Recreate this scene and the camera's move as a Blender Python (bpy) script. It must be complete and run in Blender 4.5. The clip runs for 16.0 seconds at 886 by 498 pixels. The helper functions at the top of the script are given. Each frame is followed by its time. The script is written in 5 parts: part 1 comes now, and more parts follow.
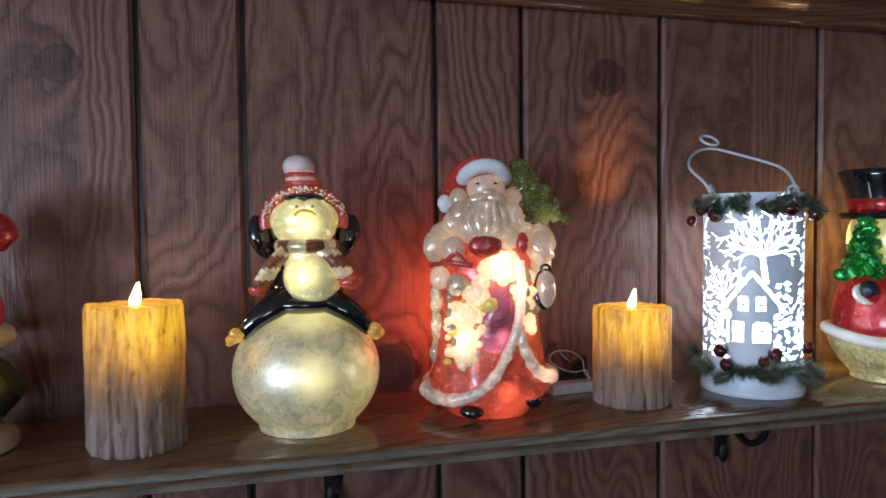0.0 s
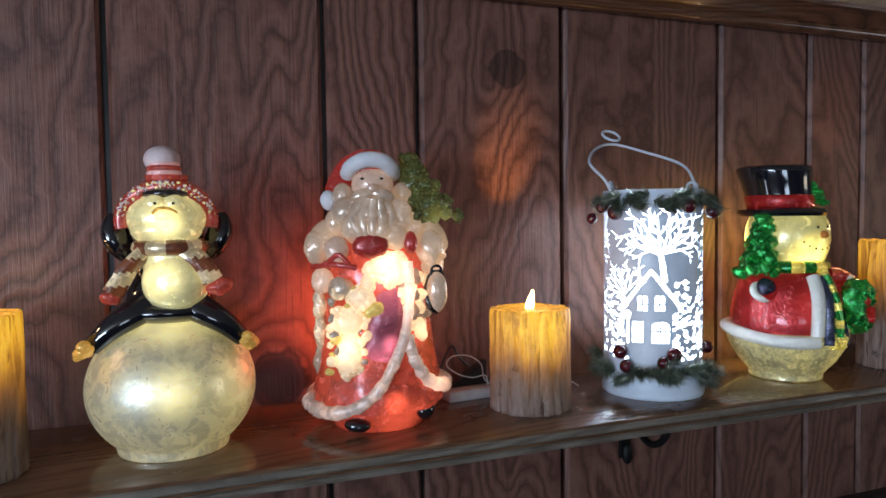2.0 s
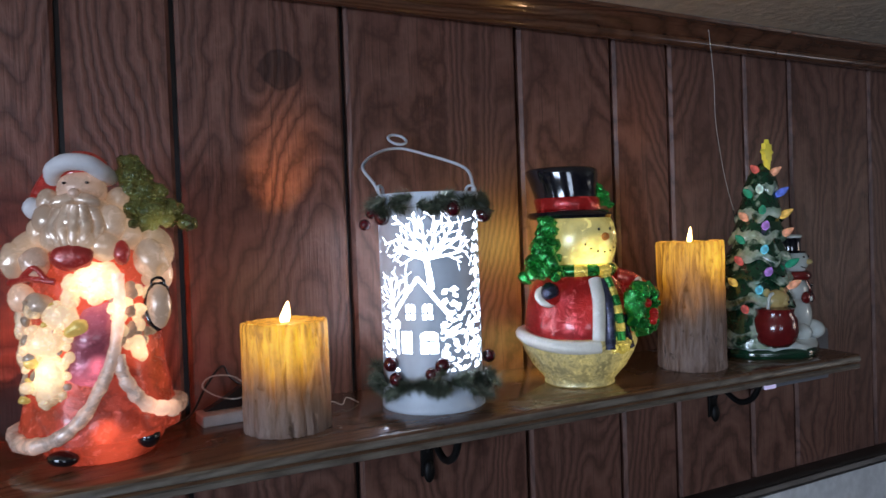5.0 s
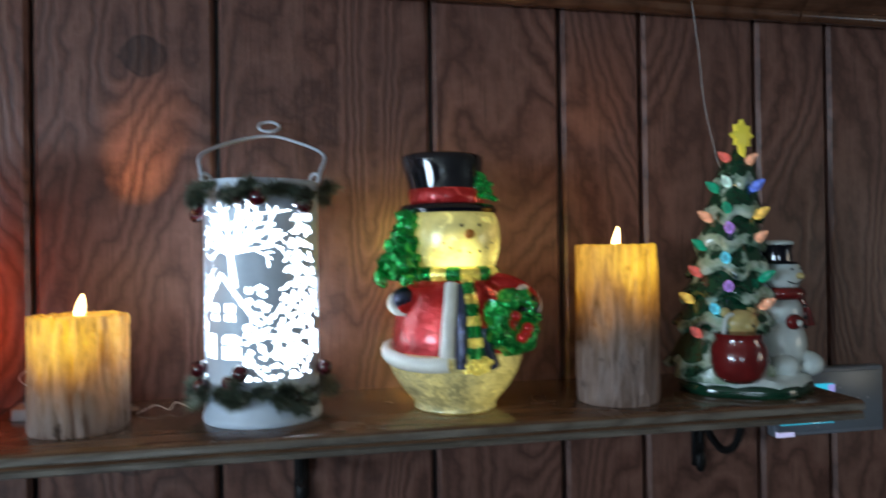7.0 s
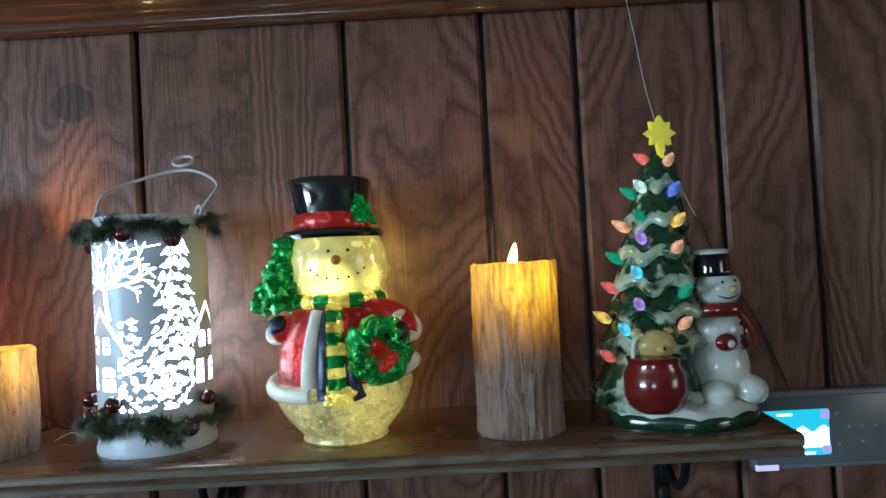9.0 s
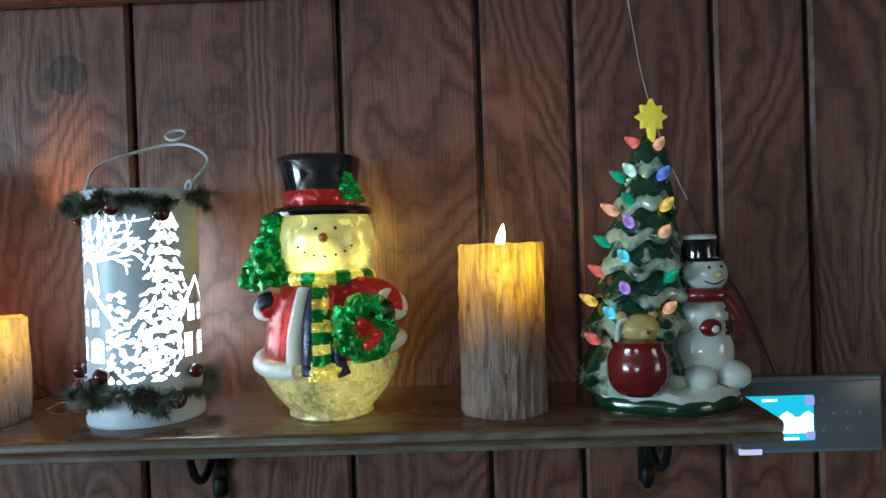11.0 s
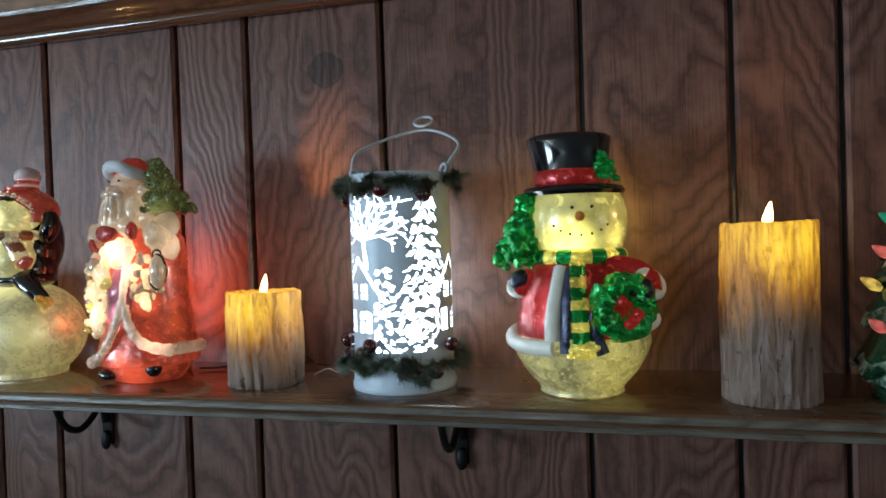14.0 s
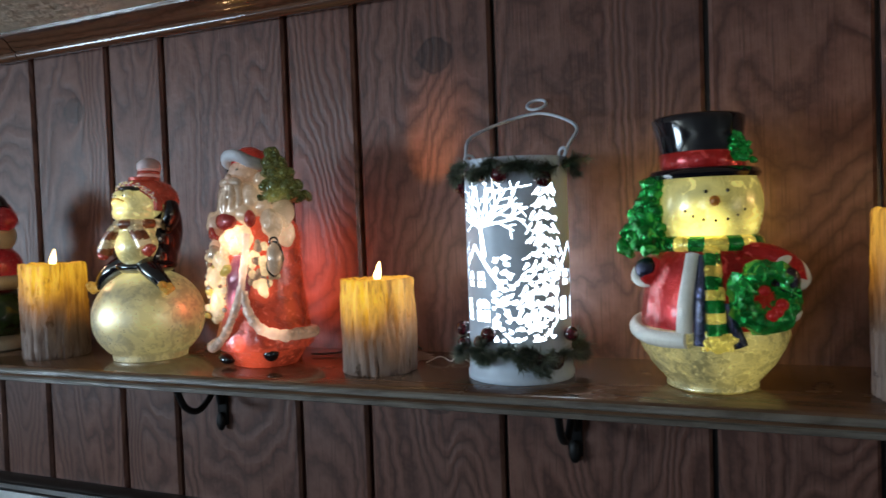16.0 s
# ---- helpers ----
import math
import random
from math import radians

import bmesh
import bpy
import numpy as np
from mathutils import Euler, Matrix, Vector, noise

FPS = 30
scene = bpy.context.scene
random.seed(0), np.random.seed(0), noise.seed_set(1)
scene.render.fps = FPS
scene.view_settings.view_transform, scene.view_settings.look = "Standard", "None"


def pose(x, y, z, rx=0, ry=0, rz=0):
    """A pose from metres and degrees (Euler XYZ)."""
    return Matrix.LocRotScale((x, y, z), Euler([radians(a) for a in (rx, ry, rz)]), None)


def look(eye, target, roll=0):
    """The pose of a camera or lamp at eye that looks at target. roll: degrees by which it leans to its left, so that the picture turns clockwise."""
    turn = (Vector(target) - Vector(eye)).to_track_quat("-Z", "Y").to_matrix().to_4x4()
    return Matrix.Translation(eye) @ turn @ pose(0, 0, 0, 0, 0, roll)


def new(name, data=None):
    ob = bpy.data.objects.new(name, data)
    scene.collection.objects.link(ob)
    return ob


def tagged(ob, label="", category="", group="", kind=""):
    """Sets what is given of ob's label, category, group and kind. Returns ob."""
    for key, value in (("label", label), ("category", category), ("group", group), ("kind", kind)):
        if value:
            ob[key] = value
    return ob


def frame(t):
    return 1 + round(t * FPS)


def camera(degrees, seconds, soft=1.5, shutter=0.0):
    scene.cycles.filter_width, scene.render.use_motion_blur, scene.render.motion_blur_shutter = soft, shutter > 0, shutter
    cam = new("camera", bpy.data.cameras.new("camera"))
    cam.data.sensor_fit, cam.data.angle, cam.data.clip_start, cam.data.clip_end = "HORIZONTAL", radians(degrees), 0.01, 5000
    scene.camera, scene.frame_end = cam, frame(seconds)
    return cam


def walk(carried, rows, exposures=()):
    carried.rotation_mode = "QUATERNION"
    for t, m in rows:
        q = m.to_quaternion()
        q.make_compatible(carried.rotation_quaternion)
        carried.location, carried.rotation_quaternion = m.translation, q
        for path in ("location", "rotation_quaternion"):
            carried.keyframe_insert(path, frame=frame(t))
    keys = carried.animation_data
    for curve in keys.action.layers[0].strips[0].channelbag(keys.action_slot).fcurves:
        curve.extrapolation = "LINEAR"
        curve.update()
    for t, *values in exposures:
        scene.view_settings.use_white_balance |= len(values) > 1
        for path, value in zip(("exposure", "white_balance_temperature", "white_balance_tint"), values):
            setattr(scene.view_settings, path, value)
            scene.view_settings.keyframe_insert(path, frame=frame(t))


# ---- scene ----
cam = camera(65.30, 16.0, shutter=0.5)
PATH = [
    (0, (-0.0852, -0.0417, 1.5305), (0.1698, 0.9243, 1.4881), -0.62),
    (0.5, (-0.0742, -0.0307, 1.5298), (0.2097, 0.9268, 1.4786), -0.09),
    (1, (-0.0635, -0.0174, 1.5300), (0.2453, 0.9322, 1.4760), 0.28),
    (1.5, (-0.0414, -0.0062, 1.5284), (0.2967, 0.9334, 1.4766), -0.40),
    (2, (-0.0352, -0.0101, 1.5305), (0.3168, 0.9247, 1.4832), -0.73),
    (2.5, (-0.0115, -0.0163, 1.5270), (0.3409, 0.9182, 1.4778), 0.42),
    (3, (0.0162, -0.0031, 1.5131), (0.4097, 0.9156, 1.4791), -0.60),
    (3.5, (0.0303, 0.0012, 1.5059), (0.4425, 0.9120, 1.4849), -1.21),
    (4, (0.0499, -0.0137, 1.5174), (0.4993, 0.8794, 1.4976), -1.67),
    (4.5, (0.0815, -0.0236, 1.5153), (0.5209, 0.8743, 1.4895), -1.69),
    (4.7, (0.1006, -0.0321, 1.5144), (0.5575, 0.8571, 1.4898), -2.04),
    (6.8, (0.4228, -0.0499, 1.4984), (0.6273, 0.9285, 1.5302), -0.98),
    (7, (0.4702, -0.0554, 1.4886), (0.6697, 0.9245, 1.4946), -0.75),
    (7.5, (0.5754, -0.0816, 1.5028), (0.7441, 0.9040, 1.4907), 0.63),
    (8, (0.6478, -0.0803, 1.4887), (0.7073, 0.9177, 1.5068), -1.04),
    (8.5, (0.6980, -0.0537, 1.4955), (0.6948, 0.9459, 1.5210), -3.25),
    (11, (0.7307, -0.0552, 1.4983), (0.7160, 0.9446, 1.4879), -1.91),
    (11.5, (0.7184, -0.0642, 1.4910), (0.6741, 0.9348, 1.4980), -1.71),
    (12, (0.7013, -0.0757, 1.4934), (0.6096, 0.9201, 1.5025), -1.57),
    (12.5, (0.6923, -0.0762, 1.4922), (0.5426, 0.9125, 1.4864), -1.87),
    (13, (0.6817, -0.0635, 1.4891), (0.4900, 0.9177, 1.4666), -1.94),
    (13.5, (0.6705, -0.0514, 1.4882), (0.4384, 0.9203, 1.4444), -2.03),
    (14, (0.6592, -0.0684, 1.4917), (0.3979, 0.8967, 1.4734), -1.87),
    (14.5, (0.6447, -0.0800, 1.4948), (0.3770, 0.8834, 1.4808), -1.88),
    (15, (0.6352, -0.0809, 1.4897), (0.3314, 0.8719, 1.4884), -1.55),
    (15.5, (0.6253, -0.0708, 1.4898), (0.3000, 0.8743, 1.4584), -1.97),
    (16, (0.6170, -0.0669, 1.4917), (0.2507, 0.8631, 1.4600), -2.04),
]
walk(cam, [(t, look(eye, target, roll)) for t, eye, target, roll in PATH], [(0.0, 0.13, 6150, 14), (3.5, 0.02, 6120, 17), (4.5, -0.02, 6130, 19), (7.0, 0.24, 5960, 6), (8.5, 0.60, 5900, 1), (11.0, 0.55, 5900, -3), (13.0, 0.33, 5920, -2), (14.5, 0.17, 6080, 3), (16.0, -0.03, 6150, 7)])
Z0 = 1.342            # top of the shelf
WALL = 0.70           # face of the panelling
CEIL = 1.80
FLOOR = -0.45
SHELF_FRONT, SHELF_LEFT, SHELF_RIGHT = 0.516, -0.95, 1.008
ROOM_L, ROOM_R, ROOM_B = -1.7, 2.5, -3.0

# ---------------------------------------------------------------- light
world = bpy.data.worlds.new("sky")
scene.world = world
world.use_nodes = True
sky = world.node_tree.nodes.new("ShaderNodeTexSky")
sky.sky_type = "NISHITA"
sky.sun_disc = False
sky.sun_elevation, sky.sun_rotation = radians(22), radians(120)
world.node_tree.links.new(sky.outputs[0], world.node_tree.nodes["Background"].inputs[0])
world.node_tree.nodes["Background"].inputs[1].default_value = 0.08


def area(name, m, w, h, watts, colour):
    d = bpy.data.lights.new(name, "AREA")
    d.shape, d.size, d.size_y, d.energy, d.color = "RECTANGLE", w, h, watts, colour
    ob = new(name, d)
    ob.matrix_world = m
    return ob


# daylight in the window openings
area("window_light_side", look((ROOM_L + 0.02, -1.05, 1.46), (0, -1.0, 3.2)), 1.1, 0.54, 54.0, (0.66, 0.83, 1.0))
area("window_light_back", look((-0.35, ROOM_B + 0.02, 1.46), (-0.35, 0, 4.4)), 0.9, 0.54, 12.0, (0.68, 0.84, 1.0))
area("window_light_east", look((ROOM_R - 0.02, -0.55, 1.46), (0.6, -0.55, 2.6)), 0.8, 0.54, 1.8, (0.66, 0.83, 1.0))


# ---------------------------------------------------------------- materials
class Graph:
    def __init__(self, name):
        self.m = bpy.data.materials.new(name)
        self.m.use_nodes = True
        self.t = self.m.node_tree
        self.b = self.t.nodes["Principled BSDF"]

    def put(self, node, inputs):
        for k, v in inputs.items():
            sock = node.inputs[k]
            if isinstance(v, bpy.types.NodeSocket):
                self.t.links.new(v, sock)
            elif isinstance(v, tuple) and len(v) == 3 and sock.type == "RGBA":
                sock.default_value = (*v, 1)
            else:
                sock.default_value = v
        return node

    def bsdf(self, **k):
        self.put(self.b, {n.replace("_", " "): v for n, v in k.items()})
        return self

    def coord(self, scale=(1, 1, 1), loc=(0, 0, 0), rnd=0.0):
        c = self.t.nodes.new("ShaderNodeTexCoord").outputs["Object"]
        mp = self.t.nodes.new("ShaderNodeMapping")
        self.put(mp, {"Vector": c, "Scale": scale, "Location": loc})
        out = mp.outputs[0]
        if rnd:
            oi = self.t.nodes.new("ShaderNodeObjectInfo").outputs["Random"]
            sc = self.math("MULTIPLY", oi, rnd)
            add = self.t.nodes.new("ShaderNodeVectorMath")
            cx = self.t.nodes.new("ShaderNodeCombineXYZ")
            self.put(cx, {"X": sc, "Y": sc, "Z": sc})
            self.put(add, {0: out, 1: cx.outputs[0]})
            out = add.outputs[0]
        return out

    def noise(self, vec, scale, detail=4.0, rough=0.55, dist=0.0):
        n = self.t.nodes.new("ShaderNodeTexNoise")
        self.put(n, {"Vector": vec, "Scale": scale, "Detail": detail, "Roughness": rough, "Distortion": dist})
        return n.outputs["Fac"]

    def voronoi(self, vec, scale, feature="F1"):
        n = self.t.nodes.new("ShaderNodeTexVoronoi")
        n.feature = feature
        self.put(n, {"Vector": vec, "Scale": scale})
        return n.outputs["Distance"]

    def math(self, op, a, b=0.0, c=0.0):
        n = self.t.nodes.new("ShaderNodeMath")
        n.operation = op
        self.put(n, {0: a, 1: b, 2: c})
        return n.outputs[0]

    def span(self, v, a, b, lo=0.0, hi=1.0):
        n = self.t.nodes.new("ShaderNodeMapRange")
        n.interpolation_type = "SMOOTHSTEP"
        self.put(n, {0: v, 1: a, 2: b, 3: lo, 4: hi})
        return n.outputs[0]

    def ramp(self, fac, *stops):
        n = self.t.nodes.new("ShaderNodeValToRGB")
        e = n.color_ramp.elements
        while len(e) < len(stops):
            e.new(0.5)
        for el, (p, c) in zip(e, stops):
            el.position, el.color = p, (*c, 1)
        self.put(n, {0: fac})
        return n.outputs[0]

    def mix(self, fac, a, b, how="MIX"):
        n = self.t.nodes.new("ShaderNodeMix")
        n.data_type, n.blend_type = "RGBA", how
        self.put(n, {0: fac, 6: a, 7: b})
        return n.outputs[2]

    def axis(self, vec, k):
        n = self.t.nodes.new("ShaderNodeSeparateXYZ")
        self.put(n, {0: vec})
        return n.outputs[k]

    def away(self, vec, p):
        n = self.t.nodes.new("ShaderNodeVectorMath")
        n.operation = "DISTANCE"
        self.put(n, {0: vec, 1: p})
        return n.outputs["Value"]

    def bump(self, height, strength=0.3, dist=0.002):
        n = self.t.nodes.new("ShaderNodeBump")
        self.put(n, {"Height": height, "Strength": strength, "Distance": dist})
        self.put(self.b, {"Normal": n.outputs[0]})
        return self


def wood(name, dark, mid, light, knots=(), rough=0.42, along="z", rnd=7.0, contrast=1.0, coat=0.0, relief=0.3):
    """Stained flat-sawn wood: nested figure from contours of a stretched noise, pores and knots."""
    g = Graph(name)
    squash = {"z": (1, 1, 0.26), "x": (0.16, 1, 1)}[along]
    v = g.coord(squash, rnd=rnd)
    base = g.noise(v, 5.2, 2.0, 0.45, 0.5)
    wob = g.noise(g.coord((1, 1, 0.9), rnd=rnd), 48.0, 3.0, 0.55)
    field = g.math("ADD", g.math("MULTIPLY", base, 62.0), g.math("MULTIPLY", wob, 3.0 * contrast))
    plain = g.coord()
    for x, z, r, tone in knots:
        d = g.away(plain, (x, WALL, z))
        field = g.math("ADD", field, g.span(d, r * 0.3, r * 2.8, 1.3, 0.0))
    ring = g.math("PINGPONG", field, 1.0)
    pores = g.noise(g.coord((1, 1, 0.035) if along == "z" else (0.035, 1, 1), rnd=rnd), 420.0, 2.0, 0.6)
    blot = g.noise(g.coord((1, 1, 0.5), rnd=rnd), 9.0, 5.0, 0.6)
    col = g.ramp(ring, (0.0, dark), (0.4, mid), (1.0, light))
    col = g.mix(0.62 - 0.5 * contrast, col, mid)
    col = g.mix(g.span(pores, 0.52, 0.72, 0.0, 0.55), col, dark)
    col = g.mix(g.span(blot, 0.35, 0.75, 0.0, 0.45), col, tuple(c * 0.55 for c in mid), "MIX")
    for x, z, r, tone in knots:
        d = g.math("ADD", g.away(plain, (x, WALL, z)), g.math("MULTIPLY", g.math("SUBTRACT", wob, 0.5), r * 0.7))
        col = g.mix(g.span(d, r * 0.7, r * 1.1, tone, 0.0), col, tuple(c * 0.16 for c in dark))
        rim = g.math("MULTIPLY", g.span(d, r * 0.75, r * 0.95), g.span(d, r * 0.95, r * 1.12, tone, 0.0))
        col = g.mix(rim, col, tuple(c * 0.3 for c in dark))
    g.bsdf(Base_Color=col, Roughness=g.span(blot, 0.2, 0.8, rough - 0.08, rough + 0.12), Specular_IOR_Level=0.45, Coat_Weight=coat)
    g.bump(g.math("ADD", ring, g.math("MULTIPLY", pores, 1.2)), relief, 0.0014)
    return g.m


KNOTS = ((0.3125, 1.694, 0.021, 0.60), (-0.268, 1.684, 0.02, 0.56), (0.052, 1.367, 0.029, 0.9), (0.30, 1.285, 0.02, 0.5))
M_PANEL = wood("panel_wood", (0.054, 0.021, 0.015), (0.146, 0.064, 0.045), (0.214, 0.106, 0.076), KNOTS, contrast=0.8)
M_SHELF = wood("shelf_wood", (0.070, 0.032, 0.017), (0.150, 0.076, 0.042), (0.200, 0.110, 0.063), rough=0.20, along="x", contrast=0.35, coat=0.4, relief=0.05)
M_LIP = wood("pale_shelf_edge", (0.070, 0.054, 0.040), (0.155, 0.128, 0.10), (0.22, 0.19, 0.155), rough=0.35, along="x", contrast=0.6)
M_CROWN = wood("crown_wood", (0.050, 0.020, 0.010), (0.120, 0.050, 0.026), (0.160, 0.075, 0.040), rough=0.18, along="x", contrast=0.6, coat=0.6, relief=0.08)


def plain(name, colour, rough=0.5, metal=0.0, vary=0.12, scale=60.0, bump=0.1, spec=0.5, coat=0.0, relief=0.0006):
    g = Graph(name)
    v = g.coord()
    n = g.noise(v, scale, 5.0, 0.6)
    n2 = g.noise(v, scale * 0.13, 3.0, 0.5)
    col = g.mix(g.span(n, 0.3, 0.75), tuple(c * (1 - vary) for c in colour), tuple(min(1, c * (1 + vary)) for c in colour))
    col = g.mix(g.span(n2, 0.4, 0.8, 0.0, vary * 2), col, tuple(c * 0.55 for c in colour))
    g.bsdf(Base_Color=col, Roughness=g.span(n2, 0.2, 0.8, max(0.03, rough - 0.06), min(1, rough + 0.08)), Metallic=metal,
           Specular_IOR_Level=spec, Coat_Weight=coat)
    g.b.inputs["Coat Roughness"].default_value = 0.08
    if bump:
        g.bump(n, bump, relief)
    return g.m


def lit_glass(name, colour, glow, strength, spots=(), rough=0.22, metal=0.25, crackle=0.5, scale=70.0, gloom=0.25, crinkle=0.3, fleck=0.6, coat=0.5):
    """Painted mercury glass with speckled silvering; emission stands in for lights inside, stronger at the spots and
    flecks.
    """
    g = Graph(name)
    v = g.coord()
    n = g.noise(v, scale, 6.0, 0.65, 0.6)
    n2 = g.noise(v, scale * 0.22, 3.0, 0.5)
    patch = g.span(n, 0.46, 0.58)
    col = g.mix(g.math("MULTIPLY", patch, crackle), colour, tuple(c * 0.5 for c in colour))
    e = g.span(n2, 0.3, 0.75, gloom, 1.0)
    e = g.math("MULTIPLY", e, g.math("SUBTRACT", 1.0, g.math("MULTIPLY", patch, crackle * 0.75)))
    fine = g.noise(v, scale * 2.6, 3.0, 0.6, 0.8)
    # sparkle painted as pale flecks in colour and emission
    flecks = g.span(fine, 0.58, 0.66)
    col = g.mix(g.math("MULTIPLY", flecks, 0.45), col, tuple(min(0.85, c * 1.2 + 0.18) for c in colour))
    e = g.math("ADD", e, g.math("MULTIPLY", flecks, fleck))
    for p, r, k in spots:
        d = g.away(v, p)
        near = g.math("MULTIPLY", g.span(d, r * 0.15, r, k, 0.0), g.span(n, 0.40, 0.56, 0.55, 1.0))
        e = g.math("ADD", e, near)
    g.bsdf(Base_Color=col, Roughness=g.span(n, 0.3, 0.7, rough * 0.7, rough * 1.4), Metallic=metal, Coat_Weight=coat,
           Emission_Color=glow, Emission_Strength=g.math("MULTIPLY", e, strength))
    g.b.inputs["Coat Roughness"].default_value = 0.1
    g.bump(g.math("ADD", n, g.math("ADD", g.math("MULTIPLY", n2, 1.5), g.math("MULTIPLY", fine, 0.35))), crinkle, 0.003)
    return g.m


def glow(name, colour, strength, base=(0.8, 0.8, 0.8), vary=0.0, rough=0.4):
    g = Graph(name)
    s = strength
    if vary:
        s = g.span(g.noise(g.coord(), 120.0, 2.0), 0.3, 0.7, strength * (1 - vary), strength * (1 + vary))
    g.bsdf(Base_Color=base, Roughness=rough, Emission_Color=colour, Emission_Strength=s)
    return g.m


M_BLACKGLOSS = plain("black_gloss_paint", (0.008, 0.008, 0.012), 0.08, coat=0.8, bump=0.06, scale=25, relief=0.001)
M_IRON = plain("black_iron", (0.012, 0.011, 0.011), 0.5, 0.6, bump=0.3, scale=90)
M_CREAM = plain("ceiling_texture", (0.68, 0.60, 0.47), 0.9, bump=0.9, scale=55, relief=0.006)
M_WHITEWALL = plain("white_paint", (0.72, 0.73, 0.74), 0.55, bump=0.1)
M_DARKTRIM = plain("dark_trim", (0.02, 0.014, 0.012), 0.35, bump=0.1)
M_WHITEMETAL = plain("white_enamel", (0.62, 0.69, 0.78), 0.38, vary=0.05, bump=0.04)
M_NEEDLE = plain("pine_needle", (0.050, 0.075, 0.045), 0.35, vary=0.6, scale=200, bump=0.0)
# pale needles: frost, and lit tips and glints put into the colour
M_FROST_GLINT = plain("frost_and_glint_needle", (0.42, 0.44, 0.34), 0.18, 0.5, vary=0.3, scale=200, bump=0.0)
M_BERRY = plain("red_berry", (0.065, 0.005, 0.010), 0.14, coat=0.6, vary=0.2, bump=0.0)
M_ROOM = plain("brown_room_wall", (0.14, 0.10, 0.085), 0.6, vary=0.15, scale=12, bump=0.1)
M_FLOORING = plain("brown_carpet", (0.032, 0.026, 0.022), 0.95, vary=0.2, scale=200, bump=0.4)
M_GREENGLAZE = plain("dark_green_glaze", (0.008, 0.045, 0.022), 0.12, coat=0.7, vary=0.3, scale=40, bump=0.15)


def snowy_glaze(name, lo, hi):
    """Dark green glaze with pale snow brushed over it in soft-edged patches."""
    g = Graph(name)
    v = g.coord()
    n = g.noise(v, 42.0, 3.0, 0.5)
    fine = g.noise(v, 130.0, 3.0, 0.5)
    snow = g.span(g.math("ADD", n, g.math("MULTIPLY", fine, 0.12)), lo, hi)
    col = g.mix(snow, g.mix(g.span(fine, 0.3, 0.7), (0.006, 0.032, 0.016), (0.012, 0.060, 0.028)), g.mix(g.span(fine, 0.35, 0.7), (0.30, 0.40, 0.27), (0.46, 0.54, 0.44)))
    g.bsdf(Base_Color=col, Roughness=0.18, Coat_Weight=0.6)
    g.bump(snow, 0.25, 0.001)
    return g.m


M_TIER = snowy_glaze("green_tier_glaze", 0.60, 0.72)
M_SNOWGLAZE = snowy_glaze("snowy_edge_glaze", 0.45, 0.60)
M_CERAMIC = plain("white_ceramic", (0.62, 0.66, 0.62), 0.18, coat=0.5, vary=0.08, scale=40, bump=0.05)
M_REDGLAZE = plain("dark_red_glaze", (0.16, 0.012, 0.012), 0.16, coat=0.6, vary=0.2, bump=0.1)
M_BLACK = plain("black_paint", (0.012, 0.012, 0.012), 0.35, bump=0.0)
M_ORANGE = plain("orange_paint", (0.6, 0.2, 0.03), 0.35, bump=0.0)
M_TAN = plain("tan_glaze", (0.55, 0.42, 0.16), 0.3, bump=0.1)
M_STAR = glow("yellow_star", (0.85, 0.75, 0.08), 0.22, (0.6, 0.52, 0.05))
M_WIRE = plain("white_wire", (0.6, 0.6, 0.58), 0.4, bump=0.0)
M_GREYPLASTIC = plain("grey_plastic", (0.21, 0.225, 0.26), 0.4, vary=0.06, bump=0.05)


# ---------------------------------------------------------------- mesh helpers
def part(name, bm, material, parent=None, label="", smooth=True, category="", kind="", group=""):
    me = bpy.data.meshes.new(name)
    bmesh.ops.recalc_face_normals(bm, faces=bm.faces)
    bm.to_mesh(me)
    bm.free()
    for m in material if isinstance(material, (list, tuple)) else (material,):
        me.materials.append(m)
    if smooth:
        me.polygons.foreach_set("use_smooth", [True] * len(me.polygons))
        me.set_sharp_from_angle(angle=radians(50))
    ob = new(name, me)
    ob.parent = parent
    return tagged(ob, label, category, group, kind)


def thing(name, m, label, category, group=""):
    ob = new(name)
    ob.empty_display_size = 0.02
    ob.matrix_world = m
    return tagged(ob, label, category, group)


def box(lo, hi, bevel=0.0, bm=None, mat=0):
    bm = bm or bmesh.new()
    made = bmesh.ops.create_cube(bm, size=1)["verts"]
    for v in made:
        v.co = Vector([lo[k] + (v.co[k] + 0.5) * (hi[k] - lo[k]) for k in range(3)])
    faces = {f for v in made for f in v.link_faces}
    for f in faces:
        f.material_index = mat
    if bevel:
        edges = {e for v in made for e in v.link_edges}
        bmesh.ops.bevel(bm, geom=list(edges), offset=bevel, segments=2, affect="EDGES", profile=0.5)
    return bm


def sweep(profile, x0, x1, bm=None, mat=0):
    """A closed outline in y, z pushed along x."""
    bm = bm or bmesh.new()
    a = [bm.verts.new((x0, y, z)) for y, z in profile]
    b = [bm.verts.new((x1, y, z)) for y, z in profile]
    n = len(profile)
    fs = [bm.faces.new((a[k], a[(k + 1) % n], b[(k + 1) % n], b[k])) for k in range(n)]
    fs += [bm.faces.new(a), bm.faces.new(b)]
    for f in fs:
        f.material_index = mat
    return bm


